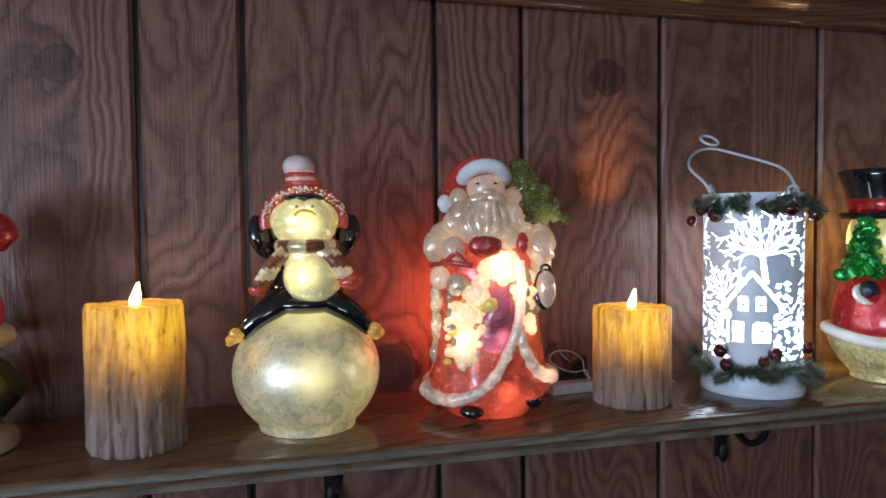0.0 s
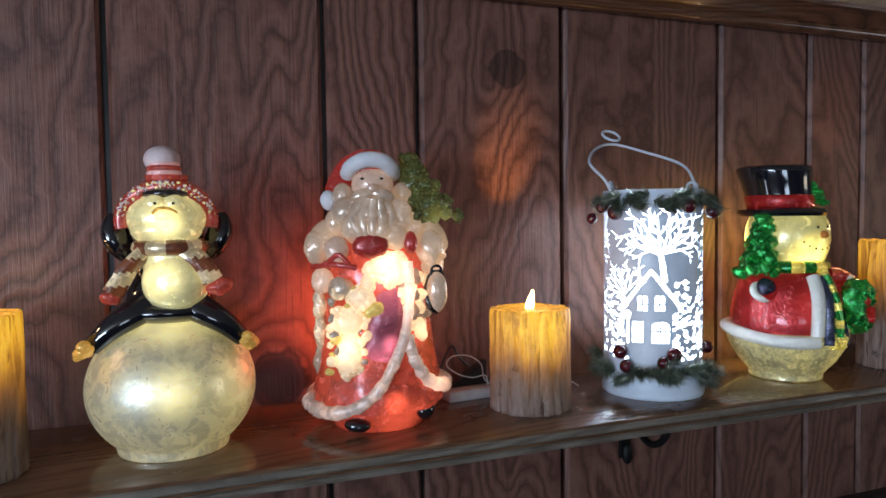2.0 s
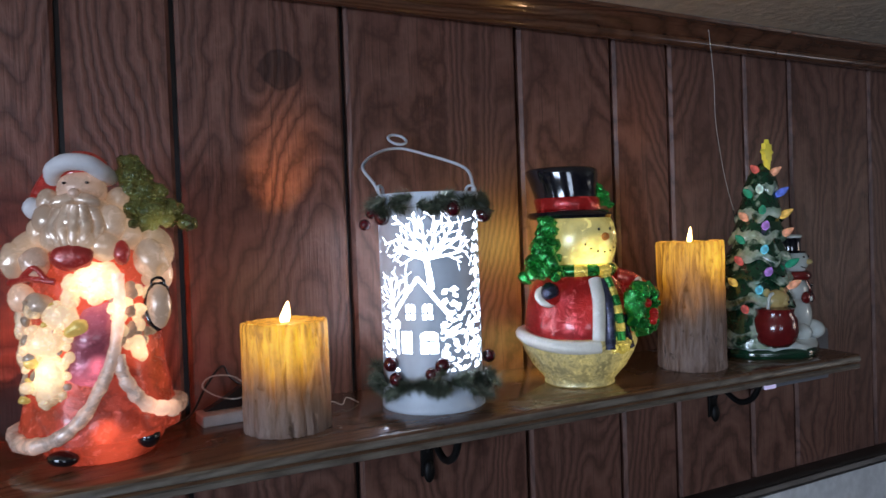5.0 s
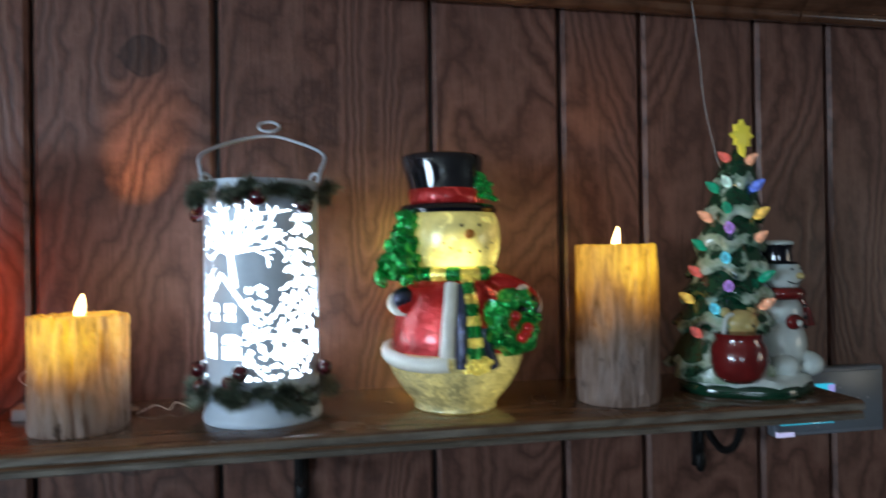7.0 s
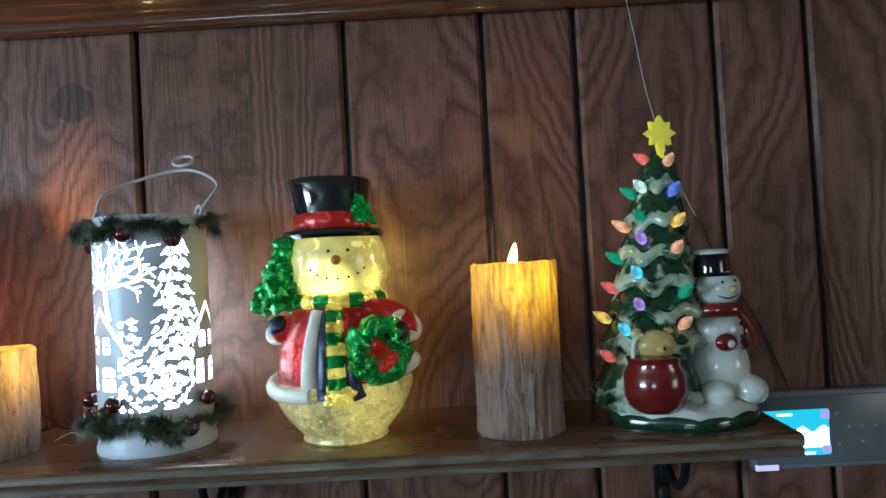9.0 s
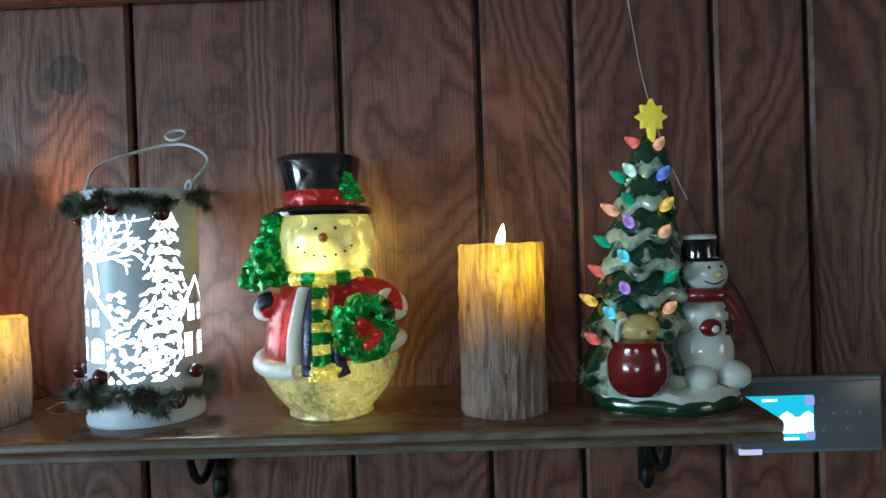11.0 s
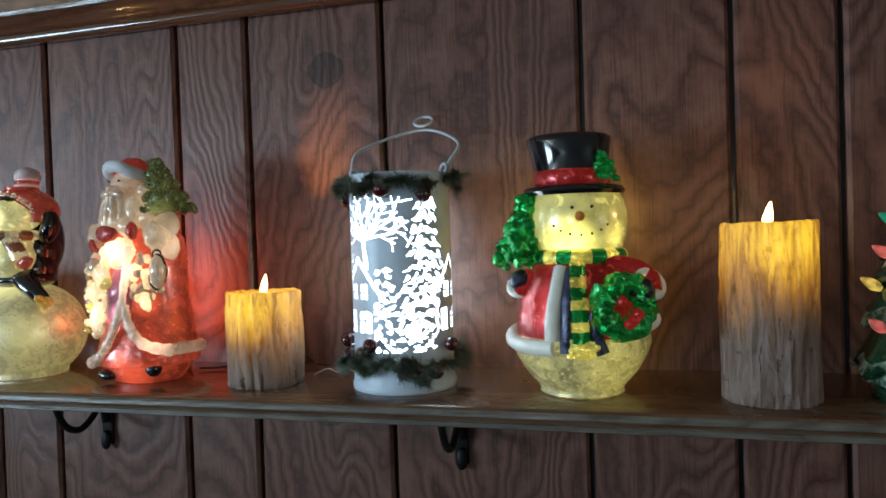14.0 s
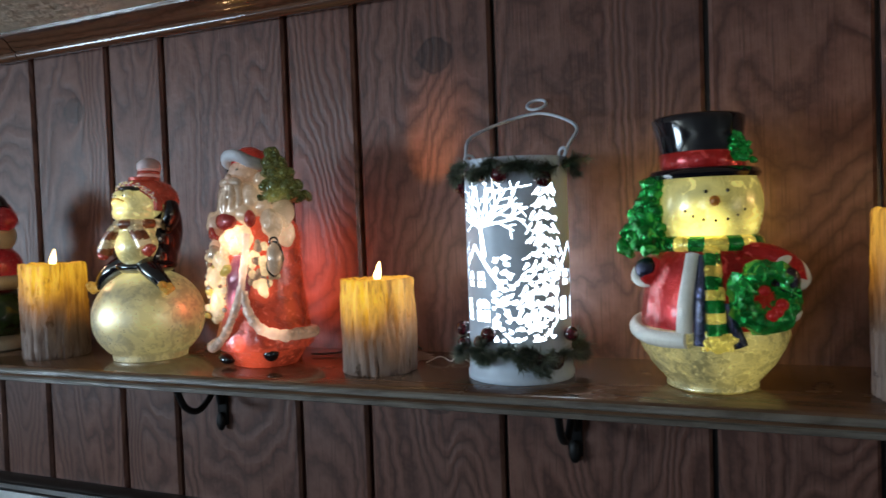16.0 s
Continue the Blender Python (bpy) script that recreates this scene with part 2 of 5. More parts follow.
def glide(points, steps=6):
    """Points on a smooth curve through the points given."""
    p = [Vector(q) for q in points]
    out = []
    for k in range(len(p) - 1):
        a, b, c, d = p[max(k - 1, 0)], p[k], p[k + 1], p[min(k + 2, len(p) - 1)]
        for s in range(steps):
            t = s / steps
            out.append(0.5 * ((2 * b) + (c - a) * t + (2 * a - 5 * b + 4 * c - d) * t * t + (3 * b - a - 3 * c + d) * t ** 3))
    return out + [p[-1]]


class Shape:
    """Blobs, tubes and turned forms gathered into one mesh with several materials."""

    def __init__(self):
        self.bm = bmesh.new()

    def skin(self, rows, mat, close=True, cap=True):
        bm = self.bm
        vs = [[bm.verts.new(p) for p in r] for r in rows]
        n = len(vs[0])
        for a, b in zip(vs, vs[1:]):
            for k in range(n if close else n - 1):
                f = bm.faces.new((a[k], a[(k + 1) % n], b[(k + 1) % n], b[k]))
                f.material_index = mat if isinstance(mat, int) else mat(f.calc_center_median())
        if cap:
            for r in (vs[0], vs[-1]):
                f = bm.faces.new(r)
                f.material_index = mat if isinstance(mat, int) else mat(f.calc_center_median())
        return self

    def ell(self, c, r, mat=0, rot=(0, 0, 0), seg=22, rings=13, lump=0.0, freq=60.0):
        r = (r, r, r) if isinstance(r, (int, float)) else r
        m = Euler([radians(a) for a in rot]).to_matrix()
        rows = []
        for i in range(rings + 1):
            u = math.pi * (0.02 + 0.96 * i / rings)
            row = []
            for k in range(seg):
                w = 2 * math.pi * k / seg
                d = Vector((math.sin(u) * math.cos(w), math.sin(u) * math.sin(w), math.cos(u)))
                p = Vector((d.x * r[0], d.y * r[1], d.z * r[2]))
                if lump:
                    p *= 1 + lump * noise.noise((p + Vector(c)) * freq)
                row.append(m @ p + Vector(c))
            rows.append(row)
        return self.skin(rows, mat)

    def lathe(self, profile, mat=0, c=(0, 0), seg=40, warp=None):
        rows = []
        for r, z in profile:
            row = []
            for k in range(seg):
                w = 2 * math.pi * k / seg
                rr = r if warp is None else warp(r, z, w)
                row.append((c[0] + rr * math.cos(w), c[1] + rr * math.sin(w), z))
            rows.append(row)
        return self.skin(rows, mat)

    def tube(self, points, radius, mat=0, seg=10, steps=6, flat=1.0):
        p = glide(points, steps)
        rows = []
        side = None
        for i, q in enumerate(p):
            t = (p[min(i + 1, len(p) - 1)] - p[max(i - 1, 0)]).normalized()
            if side is None:
                side = t.orthogonal().normalized()
            side = (side - t * side.dot(t)).normalized()
            up = t.cross(side)
            r = radius(i / (len(p) - 1)) if callable(radius) else radius
            rows.append([q + side * (r * math.cos(w)) + up * (r * flat * math.sin(w)) for w in (2 * math.pi * k / seg for k in range(seg))])
        return self.skin(rows, mat)

    def torus(self, c, big, small, mat=0, rot=(0, 0, 0), seg=30, tall=1.0, lump=0.0):
        m = Euler([radians(a) for a in rot]).to_matrix()
        rows = []
        for i in range(seg):
            w = 2 * math.pi * i / seg
            row = []
            for k in range(10):
                a = 2 * math.pi * k / 10
                s = small * (1 + lump * noise.noise(Vector((math.cos(w) * 4, math.sin(w) * 4, a * 1.3))))
                row.append(m @ Vector(((big + s * math.cos(a)) * math.cos(w), (big + s * math.cos(a)) * math.sin(w), s * tall * math.sin(a))) + Vector(c))
            rows.append(row)
        return self.skin(rows + [rows[0]], mat, cap=False)

    def done(self, name, materials, parent=None, label="", **k):
        bmesh.ops.remove_doubles(self.bm, verts=self.bm.verts, dist=1e-6)
        return part(name, self.bm, materials, parent, label, **k)


# ---------------------------------------------------------------- the room
def planks(parent):
    """Random-width panel boards with V grooves between them."""
    widths = [4, 8, 4, 7, 9, 6, 4, 6]
    x, k = -0.2, 0
    right = [x]
    while x < ROOM_R:
        x += widths[k % 8] * 0.0254
        k += 1
        right.append(x)
    x, k, left = -0.2, 7, []
    while x > ROOM_L:
        x -= widths[k % 8] * 0.0254
        k -= 1
        left.append(x)
    edges = left[::-1] + right
    for a, b in zip(edges, edges[1:]):
        a, b = max(a, ROOM_L), min(b, ROOM_R)
        g = 0.0038
        z0, z1 = FLOOR, CEIL
        bm = bmesh.new()
        out = [(a + g * 0.7, WALL + 0.012), (a + g * 0.7, WALL + 0.004), (a + g * 1.7, WALL), (b - g * 1.7, WALL), (b - g * 0.7, WALL + 0.004), (b - g * 0.7, WALL + 0.012)]
        lo = [bm.verts.new((px, py, z0)) for px, py in out]
        hi = [bm.verts.new((px, py, z1)) for px, py in out]
        for i in range(6):
            bm.faces.new((lo[i], lo[(i + 1) % 6], hi[(i + 1) % 6], hi[i]))
        bm.faces.new(lo), bm.faces.new(hi)
        part("plank", bm, M_PANEL, parent, smooth=False)


wall_north = part("wall_north", box((ROOM_L - 0.1, WALL + 0.0125, FLOOR), (ROOM_R + 0.1, WALL + 0.1, CEIL)), M_BLACK,
                  label="dark stained wood panelling with narrow black grooves", category="wall", kind="structure", smooth=False)


def wall_with_hole(name, axis, at, lo, hi, hole):
    """A wall 0.1 m thick with one window opening; axis 0 faces x, axis 1 faces y."""
    bm = bmesh.new()
    h0, h1, z0, z1 = hole
    away = -0.1
    for a, b, c, d in ((lo, h0, FLOOR, CEIL), (h1, hi, FLOOR, CEIL), (h0, h1, FLOOR, z0), (h0, h1, z1, CEIL)):
        if axis == 0:
            box((at + away, a, c), (at, b, d), bm=bm)
        else:
            box((a, at + away, c), (b, at, d), bm=bm)
    return part(name, bm, M_ROOM, label="plain brown room wall with a window opening", category="wall", kind="structure", smooth=False)


wall_with_hole("wall_west", 0, ROOM_L, ROOM_B, WALL, (-1.6, -0.5, 1.18, 1.74))
wall_with_hole("wall_south", 1, ROOM_B, ROOM_L, ROOM_R, (-0.8, 0.1, 1.18, 1.74))
wall_with_hole("wall_east", 0, ROOM_R + 0.1, ROOM_B, WALL, (-0.95, -0.15, 1.18, 1.74))
part("floor", box((ROOM_L - 0.1, ROOM_B - 0.1, FLOOR - 0.1), (ROOM_R + 0.1, WALL + 0.1, FLOOR)), M_FLOORING, label="brown carpeted floor", category="floor", kind="structure", smooth=False)
part("ceiling", box((ROOM_L - 0.1, ROOM_B - 0.1, CEIL), (ROOM_R + 0.1, WALL + 0.1, CEIL + 0.1)), M_CREAM, label="cream stippled ceiling", category="ceiling", kind="structure", smooth=False)


def window(name, m, w, h):
    win = tagged(new(name), "white framed window", "window", kind="structure")
    win.matrix_world = m
    for lo, hi in (((-w / 2, -0.03, 0), (-w / 2 + 0.05, 0.03, h)), ((w / 2 - 0.05, -0.03, 0), (w / 2, 0.03, h)),
                   ((-w / 2 + 0.05, -0.03, 0), (w / 2 - 0.05, 0.03, 0.05)), ((-w / 2 + 0.05, -0.03, h - 0.05), (w / 2 - 0.05, 0.03, h))):
        part("window_frame", box(lo, hi, 0.004), M_WHITEWALL, win)
    return win


window("window_1", pose(ROOM_L - 0.05, -1.05, 1.18, 0, 0, 90), 1.1, 0.56)
window("window_3", pose(ROOM_R + 0.05, -0.55, 1.18, 0, 0, 90), 0.8, 0.56)
window("window_2", pose(-0.35, ROOM_B - 0.05, 1.18), 0.9, 0.56)

# crown moulding: a rounded bead at the wall and a hollow face up to the ceiling
crown = [(WALL - 0.001, 1.770), (0.691, 1.7665), (0.684, 1.768), (0.680, 1.773), (0.681, 1.778), (0.676, 1.780), (0.672, 1.784), (0.667, 1.790), (0.660, 1.794),
         (0.655, 1.795), (0.654, CEIL - 0.0005), (WALL - 0.001, CEIL - 0.0005)]
for a, b in ((ROOM_L, -0.36), (-0.358, 1.068), (1.07, ROOM_R)):
    part("crown_moulding", sweep(crown, a, b), M_CROWN, label="glossy brown wooden crown moulding", category="moulding", kind="structure")
part("dark_ledge_trim", sweep([(WALL - 0.001, 1.098), (0.684, 1.098), (0.681, 1.104), (0.684, 1.110), (0.680, 1.116), (0.684, 1.121), (WALL - 0.001, 1.123)], ROOM_L, ROOM_R), M_DARKTRIM,
     label="dark narrow wall trim below the shelf", category="trim", kind="structure")
part("white_lower_panel", box((ROOM_L, 0.688, FLOOR), (ROOM_R, WALL - 0.001, 1.0975)), M_WHITEWALL, label="white painted lower wall panel", category="wall panel", kind="structure", smooth=False)

# ---------------------------------------------------------------- shelf and its brackets
shelf = thing("wall_shelf", pose(0, 0, 0), "long brown varnished wooden shelf on iron brackets", "shelf")
F = SHELF_FRONT
board = [(WALL - 0.001, Z0), (F + 0.004, Z0), (F + 0.001, Z0 - 0.0012), (F, Z0 - 0.004), (F + 0.0005, Z0 - 0.008), (F + 0.003, Z0 - 0.0095), (F + 0.0032, Z0 - 0.0105),
         (F + 0.001, Z0 - 0.0125), (F + 0.001, Z0 - 0.017), (F + 0.003, Z0 - 0.019), (WALL - 0.001, Z0 - 0.019)]
bm = sweep(board, SHELF_LEFT, SHELF_RIGHT)
for v in bm.verts:
    if v.co.x > SHELF_RIGHT - 0.001 and v.co.y < F + 0.01:
        v.co.x -= 0.010
part("board", bm, M_SHELF, shelf)
part("worn_lip", sweep([(F - 0.0005, Z0 - 0.0025), (F - 0.0022, Z0 - 0.0040), (F - 0.0022, Z0 - 0.0080), (F - 0.0002, Z0 - 0.0092), (F + 0.0006, Z0 - 0.0085), (F + 0.0006, Z0 - 0.0030)], SHELF_LEFT, SHELF_RIGHT - 0.0115), M_LIP, shelf, "pale edge strip")
part("lower_lip", sweep([(F + 0.0005, Z0 - 0.0122), (F - 0.0012, Z0 - 0.0135), (F - 0.0012, Z0 - 0.0172), (F + 0.0008, Z0 - 0.0182)], SHELF_LEFT, SHELF_RIGHT - 0.0115), M_LIP, shelf, "pale edge strip")


def bracket(x):
    """Wrought iron scroll bracket in the plane across the wall."""
    root = thing("shelf_bracket", pose(x, 0, 0), "black wrought iron scroll bracket under the wooden shelf", "bracket", "shelf brackets")
    t = Z0 - 0.019
    part("top_bar", box((-0.006, 0.585, t - 0.004), (0.006, WALL - 0.003, t - 0.0005), 0.001), M_IRON, root)
    part("back_plate", box((-0.008, WALL - 0.005, t - 0.092), (0.008, WALL - 0.001, t - 0.0045), 0.001), M_IRON, root)
    s = Shape()
    s.tube([(0, 0.612, t - 0.006), (0, 0.613, t - 0.026), (0, 0.626, t - 0.050), (0, 0.648, t - 0.060), (0, 0.670, t - 0.050), (0, 0.685, t - 0.034), (0, 0.692, t - 0.062)], 0.0042)
    s.tube([(0, 0.680, t - 0.038), (0, 0.676, t - 0.018), (0, 0.664, t - 0.010)], 0.0036)
    s.done("scroll", M_IRON, root)
    s = Shape()
    s.tube([(0, 0.630, t - 0.006), (0, 0.634, t - 0.020), (0, 0.648, t - 0.024), (0, 0.658, t - 0.014), (0, 0.650, t - 0.008)], 0.0036)
    s.done("inner_curl", M_IRON, root)
    for p, r in (((0, 0.590, t - 0.010), (0.0065, 0.0065, 0.0075)), ((0, 0.692, t - 0.086), (0.007, 0.005, 0.013))):
        s = Shape()
        s.ell(p, r, seg=16, rings=10)
        s.done("knob", M_IRON, root)
    return root


for x in (-0.017, 0.467, 0.932):
    bracket(x)


# ---------------------------------------------------------------- flameless candles
def glow_painted_wax(h, seed):
    """Grey-brown bark wax, split and pitted; the LED glow under its rim is painted as emission and amber colour."""
    g = Graph("glow_painted_wax")
    n = g.noise(g.coord((1, 1, 0.14), (seed, 0, 0)), 110.0, 6.0, 0.68, 0.9)
    n2 = g.noise(g.coord((1, 1, 0.45), (0, seed, 0)), 34.0, 4.0, 0.6)
    n3 = g.noise(g.coord((1, 1, 0.8), (seed, seed, seed)), 95.0, 4.0, 0.6)
    col = g.ramp(n, (0.28, (0.090, 0.050, 0.034)), (0.42, (0.190, 0.118, 0.086)), (0.54, (0.270, 0.186, 0.154)), (0.85, (0.39, 0.300, 0.265)))
    col = g.mix(g.span(n2, 0.45, 0.72, 0.0, 0.55), col, (0.26, 0.170, 0.130))
    crack = g.noise(g.coord((1, 1, 0.10), (0, 0, seed)), 46.0, 4.0, 0.55, 1.4)
    split = g.span(crack, 0.310, 0.350, 0.95, 0.0)
    hair = g.span(g.noise(g.coord((1, 1, 0.16), (seed, 2.0, 0)), 150.0, 3.0, 0.5, 0.6), 0.310, 0.350, 0.45, 0.0)
    pits = g.span(n3, 0.30, 0.37, 1.0, 0.0)
    gaps = g.math("MAXIMUM", split, g.math("MAXIMUM", hair, g.math("MULTIPLY", pits, 0.5)))
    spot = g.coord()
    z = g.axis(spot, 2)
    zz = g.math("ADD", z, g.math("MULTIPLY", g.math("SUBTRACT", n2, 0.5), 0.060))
    # emission mask for the painted glow, with a hot core at the front
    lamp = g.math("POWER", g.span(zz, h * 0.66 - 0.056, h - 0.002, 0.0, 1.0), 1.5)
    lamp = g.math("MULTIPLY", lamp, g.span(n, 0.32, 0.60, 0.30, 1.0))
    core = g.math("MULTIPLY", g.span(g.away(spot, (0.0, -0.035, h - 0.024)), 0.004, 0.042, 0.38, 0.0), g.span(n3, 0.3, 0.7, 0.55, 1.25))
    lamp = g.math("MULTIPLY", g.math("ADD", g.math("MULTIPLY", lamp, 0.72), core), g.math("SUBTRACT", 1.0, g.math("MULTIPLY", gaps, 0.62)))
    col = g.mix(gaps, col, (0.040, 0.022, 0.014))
    # amber put into the wax colour where that glow falls
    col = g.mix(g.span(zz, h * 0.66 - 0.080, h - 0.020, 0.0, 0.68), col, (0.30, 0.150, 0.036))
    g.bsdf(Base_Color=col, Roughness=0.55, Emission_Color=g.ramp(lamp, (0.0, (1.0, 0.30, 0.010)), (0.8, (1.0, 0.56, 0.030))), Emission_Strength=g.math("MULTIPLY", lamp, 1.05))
    g.bump(g.math("SUBTRACT", g.math("ADD", n, g.math("MULTIPLY", n3, 0.5)), g.math("MULTIPLY", gaps, 0.9)), 0.9, 0.0034)
    return g.m


M_FLAME = glow("flame_plastic", (1.0, 0.62, 0.22), 9.0, (0.9, 0.8, 0.6))
# the hollow's LED glow is put in as emission
M_POOL = glow("glowing_wax_top", (1.0, 0.50, 0.07), 1.1, (0.6, 0.45, 0.25), vary=0.25)


def candle(x, y, h, turn, seed, label, led=0.12):
    root = thing("flameless_candle", pose(x, y, Z0, 0, 0, turn), label, "candle", "flameless candles")
    R = 0.0390
    off = Vector((seed * 3.1, seed * 1.7, 0))

    def bark(r, z, w):
        a = Vector((math.cos(w), math.sin(w), z * 4)) * 4.2 + off
        b = Vector((math.cos(w) * 11, math.sin(w) * 11, z * 9)) + off
        c = Vector((math.cos(w) * 7, math.sin(w) * 7, z * 12)) + off * 2
        k = 0.040 * noise.noise(a) + 0.036 * noise.noise(b) - 0.10 * max(0.0, noise.noise(b * 0.8 + Vector((5, 2, 1))) - 0.18) - 0.07 * max(0.0, 1 - abs(noise.noise(c)) * 9)
        foot = 0.03 * max(0.0, 1 - z / 0.012)
        return r * (1 + k + foot * noise.noise(a * 2))

    s = Shape()
    prof = [(R * 0.985, 0.0)] + [(R * (1.0 + 0.015 * (1 - i / 22)), 0.002 + (h - 0.006) * i / 22) for i in range(23)] + [(R * 0.985, h - 0.001), (R * 0.955, h)]
    s.lathe(prof + [(R * 0.93, h - 0.0015)], 0, seg=108, warp=bark)
    for v in s.bm.verts:
        if v.co.z > h - 0.008:
            v.co.z += 0.0016 * noise.noise(v.co * 55 + off) + 0.0010 * noise.noise(v.co * 160 + off)
    s.done("wax_body", glow_painted_wax(h, seed), root, "pale grey-brown bark-textured wax with painted amber glow")
    t = Shape()
    t.lathe([(R * 0.94, h - 0.0022), (R * 0.6, h - 0.0034), (R * 0.12, h - 0.004), (0.0006, h - 0.0042)], 0, seg=40)
    t.done("wax_top", M_POOL, root, "amber glowing wax hollow")
    f = Shape()
    lean = 0.004
    f.lathe([(0.001, h - 0.004), (0.0040, h - 0.001), (0.0048, h + 0.002), (0.0041, h + 0.007), (0.0024, h + 0.013), (0.0007, h + 0.0175)], 0, seg=14)
    for v in f.bm.verts:
        v.co.x += lean * max(0, v.co.z - h) / 0.02
        v.co.y *= 0.45
    f.done("flame", M_FLAME, root, "small glowing plastic flame")
    # added spot casts an orange wall patch in place of a glossy reflection
    d = bpy.data.lights.new("wall_patch_spot", "SPOT")
    d.energy, d.color, d.spot_size, d.spot_blend, d.shadow_soft_size = led, (1.0, 0.50, 0.12), radians(32), 1.0, 0.004
    lamp = new("wall_patch_spot", d)
    lamp.parent = root
    lamp.matrix_local = pose(0, 0, 0, 0, 0, -turn) @ look((0.0, 0.006, h + 0.026), (0.028, 0.105, h + 0.150))
    d = bpy.data.lights.new("flame_glow", "POINT")
    d.energy, d.color, d.shadow_soft_size = 0.015 + 0.42 * h, (1.0, 0.60, 0.30), 0.006
    lamp = new("flame_glow", d)
    lamp.parent = root
    lamp.matrix_local = pose(0.004, 0, h + 0.026)
    return root


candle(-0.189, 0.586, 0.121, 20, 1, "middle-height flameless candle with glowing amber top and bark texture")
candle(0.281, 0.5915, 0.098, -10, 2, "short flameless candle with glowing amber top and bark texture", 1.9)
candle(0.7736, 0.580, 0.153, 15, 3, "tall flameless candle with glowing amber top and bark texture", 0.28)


# ---------------------------------------------------------------- cut-out lantern
LR, LZ0, LZ1 = 0.0505, 0.024, 0.201


def cutout():
    """The pattern cut through the lantern: three times house, bare trees, fir and snow, as rows of cells."""
    rng = random.Random(5)
    nx, nz = 450, 222
    w, h = 2 * math.pi * LR, LZ1 - LZ0
    U, V = np.meshgrid((np.arange(nx) + 0.5) / nx * w, LZ0 + (np.arange(nz) + 0.5) / nz * h)
    hole = np.zeros((nz, nx), bool)

    def du(u):
        return (U - u + w / 2) % w - w / 2

    def seg(u0, v0, u1, v1, t0, t1, on=True):
        a = du(u0)
        b = V - v0
        ex, ez = u1 - u0, v1 - v0
        k = np.clip((a * ex + b * ez) / (ex * ex + ez * ez + 1e-12), 0, 1)
        hole[np.hypot(a - k * ex, b - k * ez) < t0 + (t1 - t0) * k] = on

    def blob(u, v, a, b, on=True):
        hole[(du(u) / a) ** 2 + ((V - v) / b) ** 2 < 1] = on

    def rect(u, v, a, b, on=True):
        hole[(np.abs(du(u)) < a) & (np.abs(V - v) < b)] = on

    def branch(u, v, ang, length, t, deep):
        u1, v1 = u + math.sin(ang) * length, v + math.cos(ang) * length
        seg(u, v, u1, v1, t, t * 0.75)
        if deep == 0:
            return
        for k, side in enumerate((-1, 1, -1, 1)[: 3 if deep > 1 else 2]):
            f = (0.35, 0.6, 0.85, 1.0)[k] if deep > 1 else (0.5, 0.8)[k]
            branch(u + (u1 - u) * f, v + (v1 - v) * f, ang + side * rng.uniform(0.5, 0.95), length * rng.uniform(0.42, 0.62), t * 0.72, deep - 1)

    def bare_trees(c):
        for a, n in ((-1.25, 0.032), (-0.85, 0.040), (-0.45, 0.042), (-0.08, 0.040), (0.30, 0.042), (0.68, 0.044), (1.02, 0.042), (1.40, 0.036)):
            branch(c + 0.009, 0.143 + 0.004 * abs(a), a, n, 0.00125, 2)
        seg(c + 0.013, 0.122, c + 0.009, 0.152, 0.0030, 0.0022)
        for a in (-1.35, -0.8, -0.25, 0.25, 0.8):
            branch(c - 0.029, 0.106, a, 0.027, 0.0010, 2)
        seg(c - 0.031, 0.070, c - 0.029, 0.110, 0.002, 0.0015)

    def ragged(u, v, t):
        """A torn little patch of three or four short strokes."""
        for k in range(rng.choice((3, 4))):
            a, d = rng.uniform(-0.6, 0.9), rng.uniform(0.0015, 0.0040)
            seg(u + rng.uniform(-0.001, 0.001), v + rng.uniform(-0.0012, 0.0012), u + d * math.cos(a) * rng.choice((-1, 1)), v + d * math.sin(a), t * rng.uniform(0.55, 0.9), t * 0.35)

    def fir(f):
        for k in range(12):
            v = 0.192 - k * 0.0115
            wide = 0.006 + k * 0.0021
            for side in (-1, 1):
                for j in range(4 + k // 2):
                    a = side * wide * (j + rng.random()) / (4 + k // 2)
                    seg(f + a, v + rng.uniform(-0.005, 0.005), f + a + side * rng.uniform(0.003, 0.006), v - rng.uniform(0.002, 0.006), rng.uniform(0.0010, 0.0019), 0.0006)
            ragged(f + rng.uniform(-0.002, 0.002), v, 0.0026)

    def drifts(u0, u1, n):
        for k in range(n):
            ragged(rng.uniform(u0, u1), 0.040 + 0.064 * rng.random() ** 1.3, rng.uniform(0.0011, 0.0021))

    def house(c):
        seg(c, 0.131, c - 0.031, 0.091, 0.0018, 0.0022)
        seg(c, 0.131, c + 0.031, 0.093, 0.0018, 0.0022)
        hole[(np.abs(du(c)) < 0.021) & (V < 0.092)] = False
        hole[(np.abs(du(c)) < (0.128 - V) * 0.62) & (V >= 0.090) & (V < 0.128)] = False
        for u in (-0.0085, 0.0085):
            rect(c + u, 0.097, 0.0052, 0.0062)
            blob(c + u, 0.103, 0.0052, 0.0035)
            rect(c + u, 0.097, 0.0006, 0.011, False)
            rect(c + u, 0.0975, 0.006, 0.0006, False)
        rect(c - 0.0135, 0.069, 0.0055, 0.0105)
        rect(c + 0.0095, 0.067, 0.0088, 0.0090)
        blob(c + 0.0095, 0.075, 0.0088, 0.0052)
        rect(c + 0.0095, 0.069, 0.0007, 0.014, False)
        rect(c + 0.0095, 0.070, 0.010, 0.0007, False)
        seg(c - 0.024, 0.058, c - 0.024, 0.082, 0.0013, 0.0013)
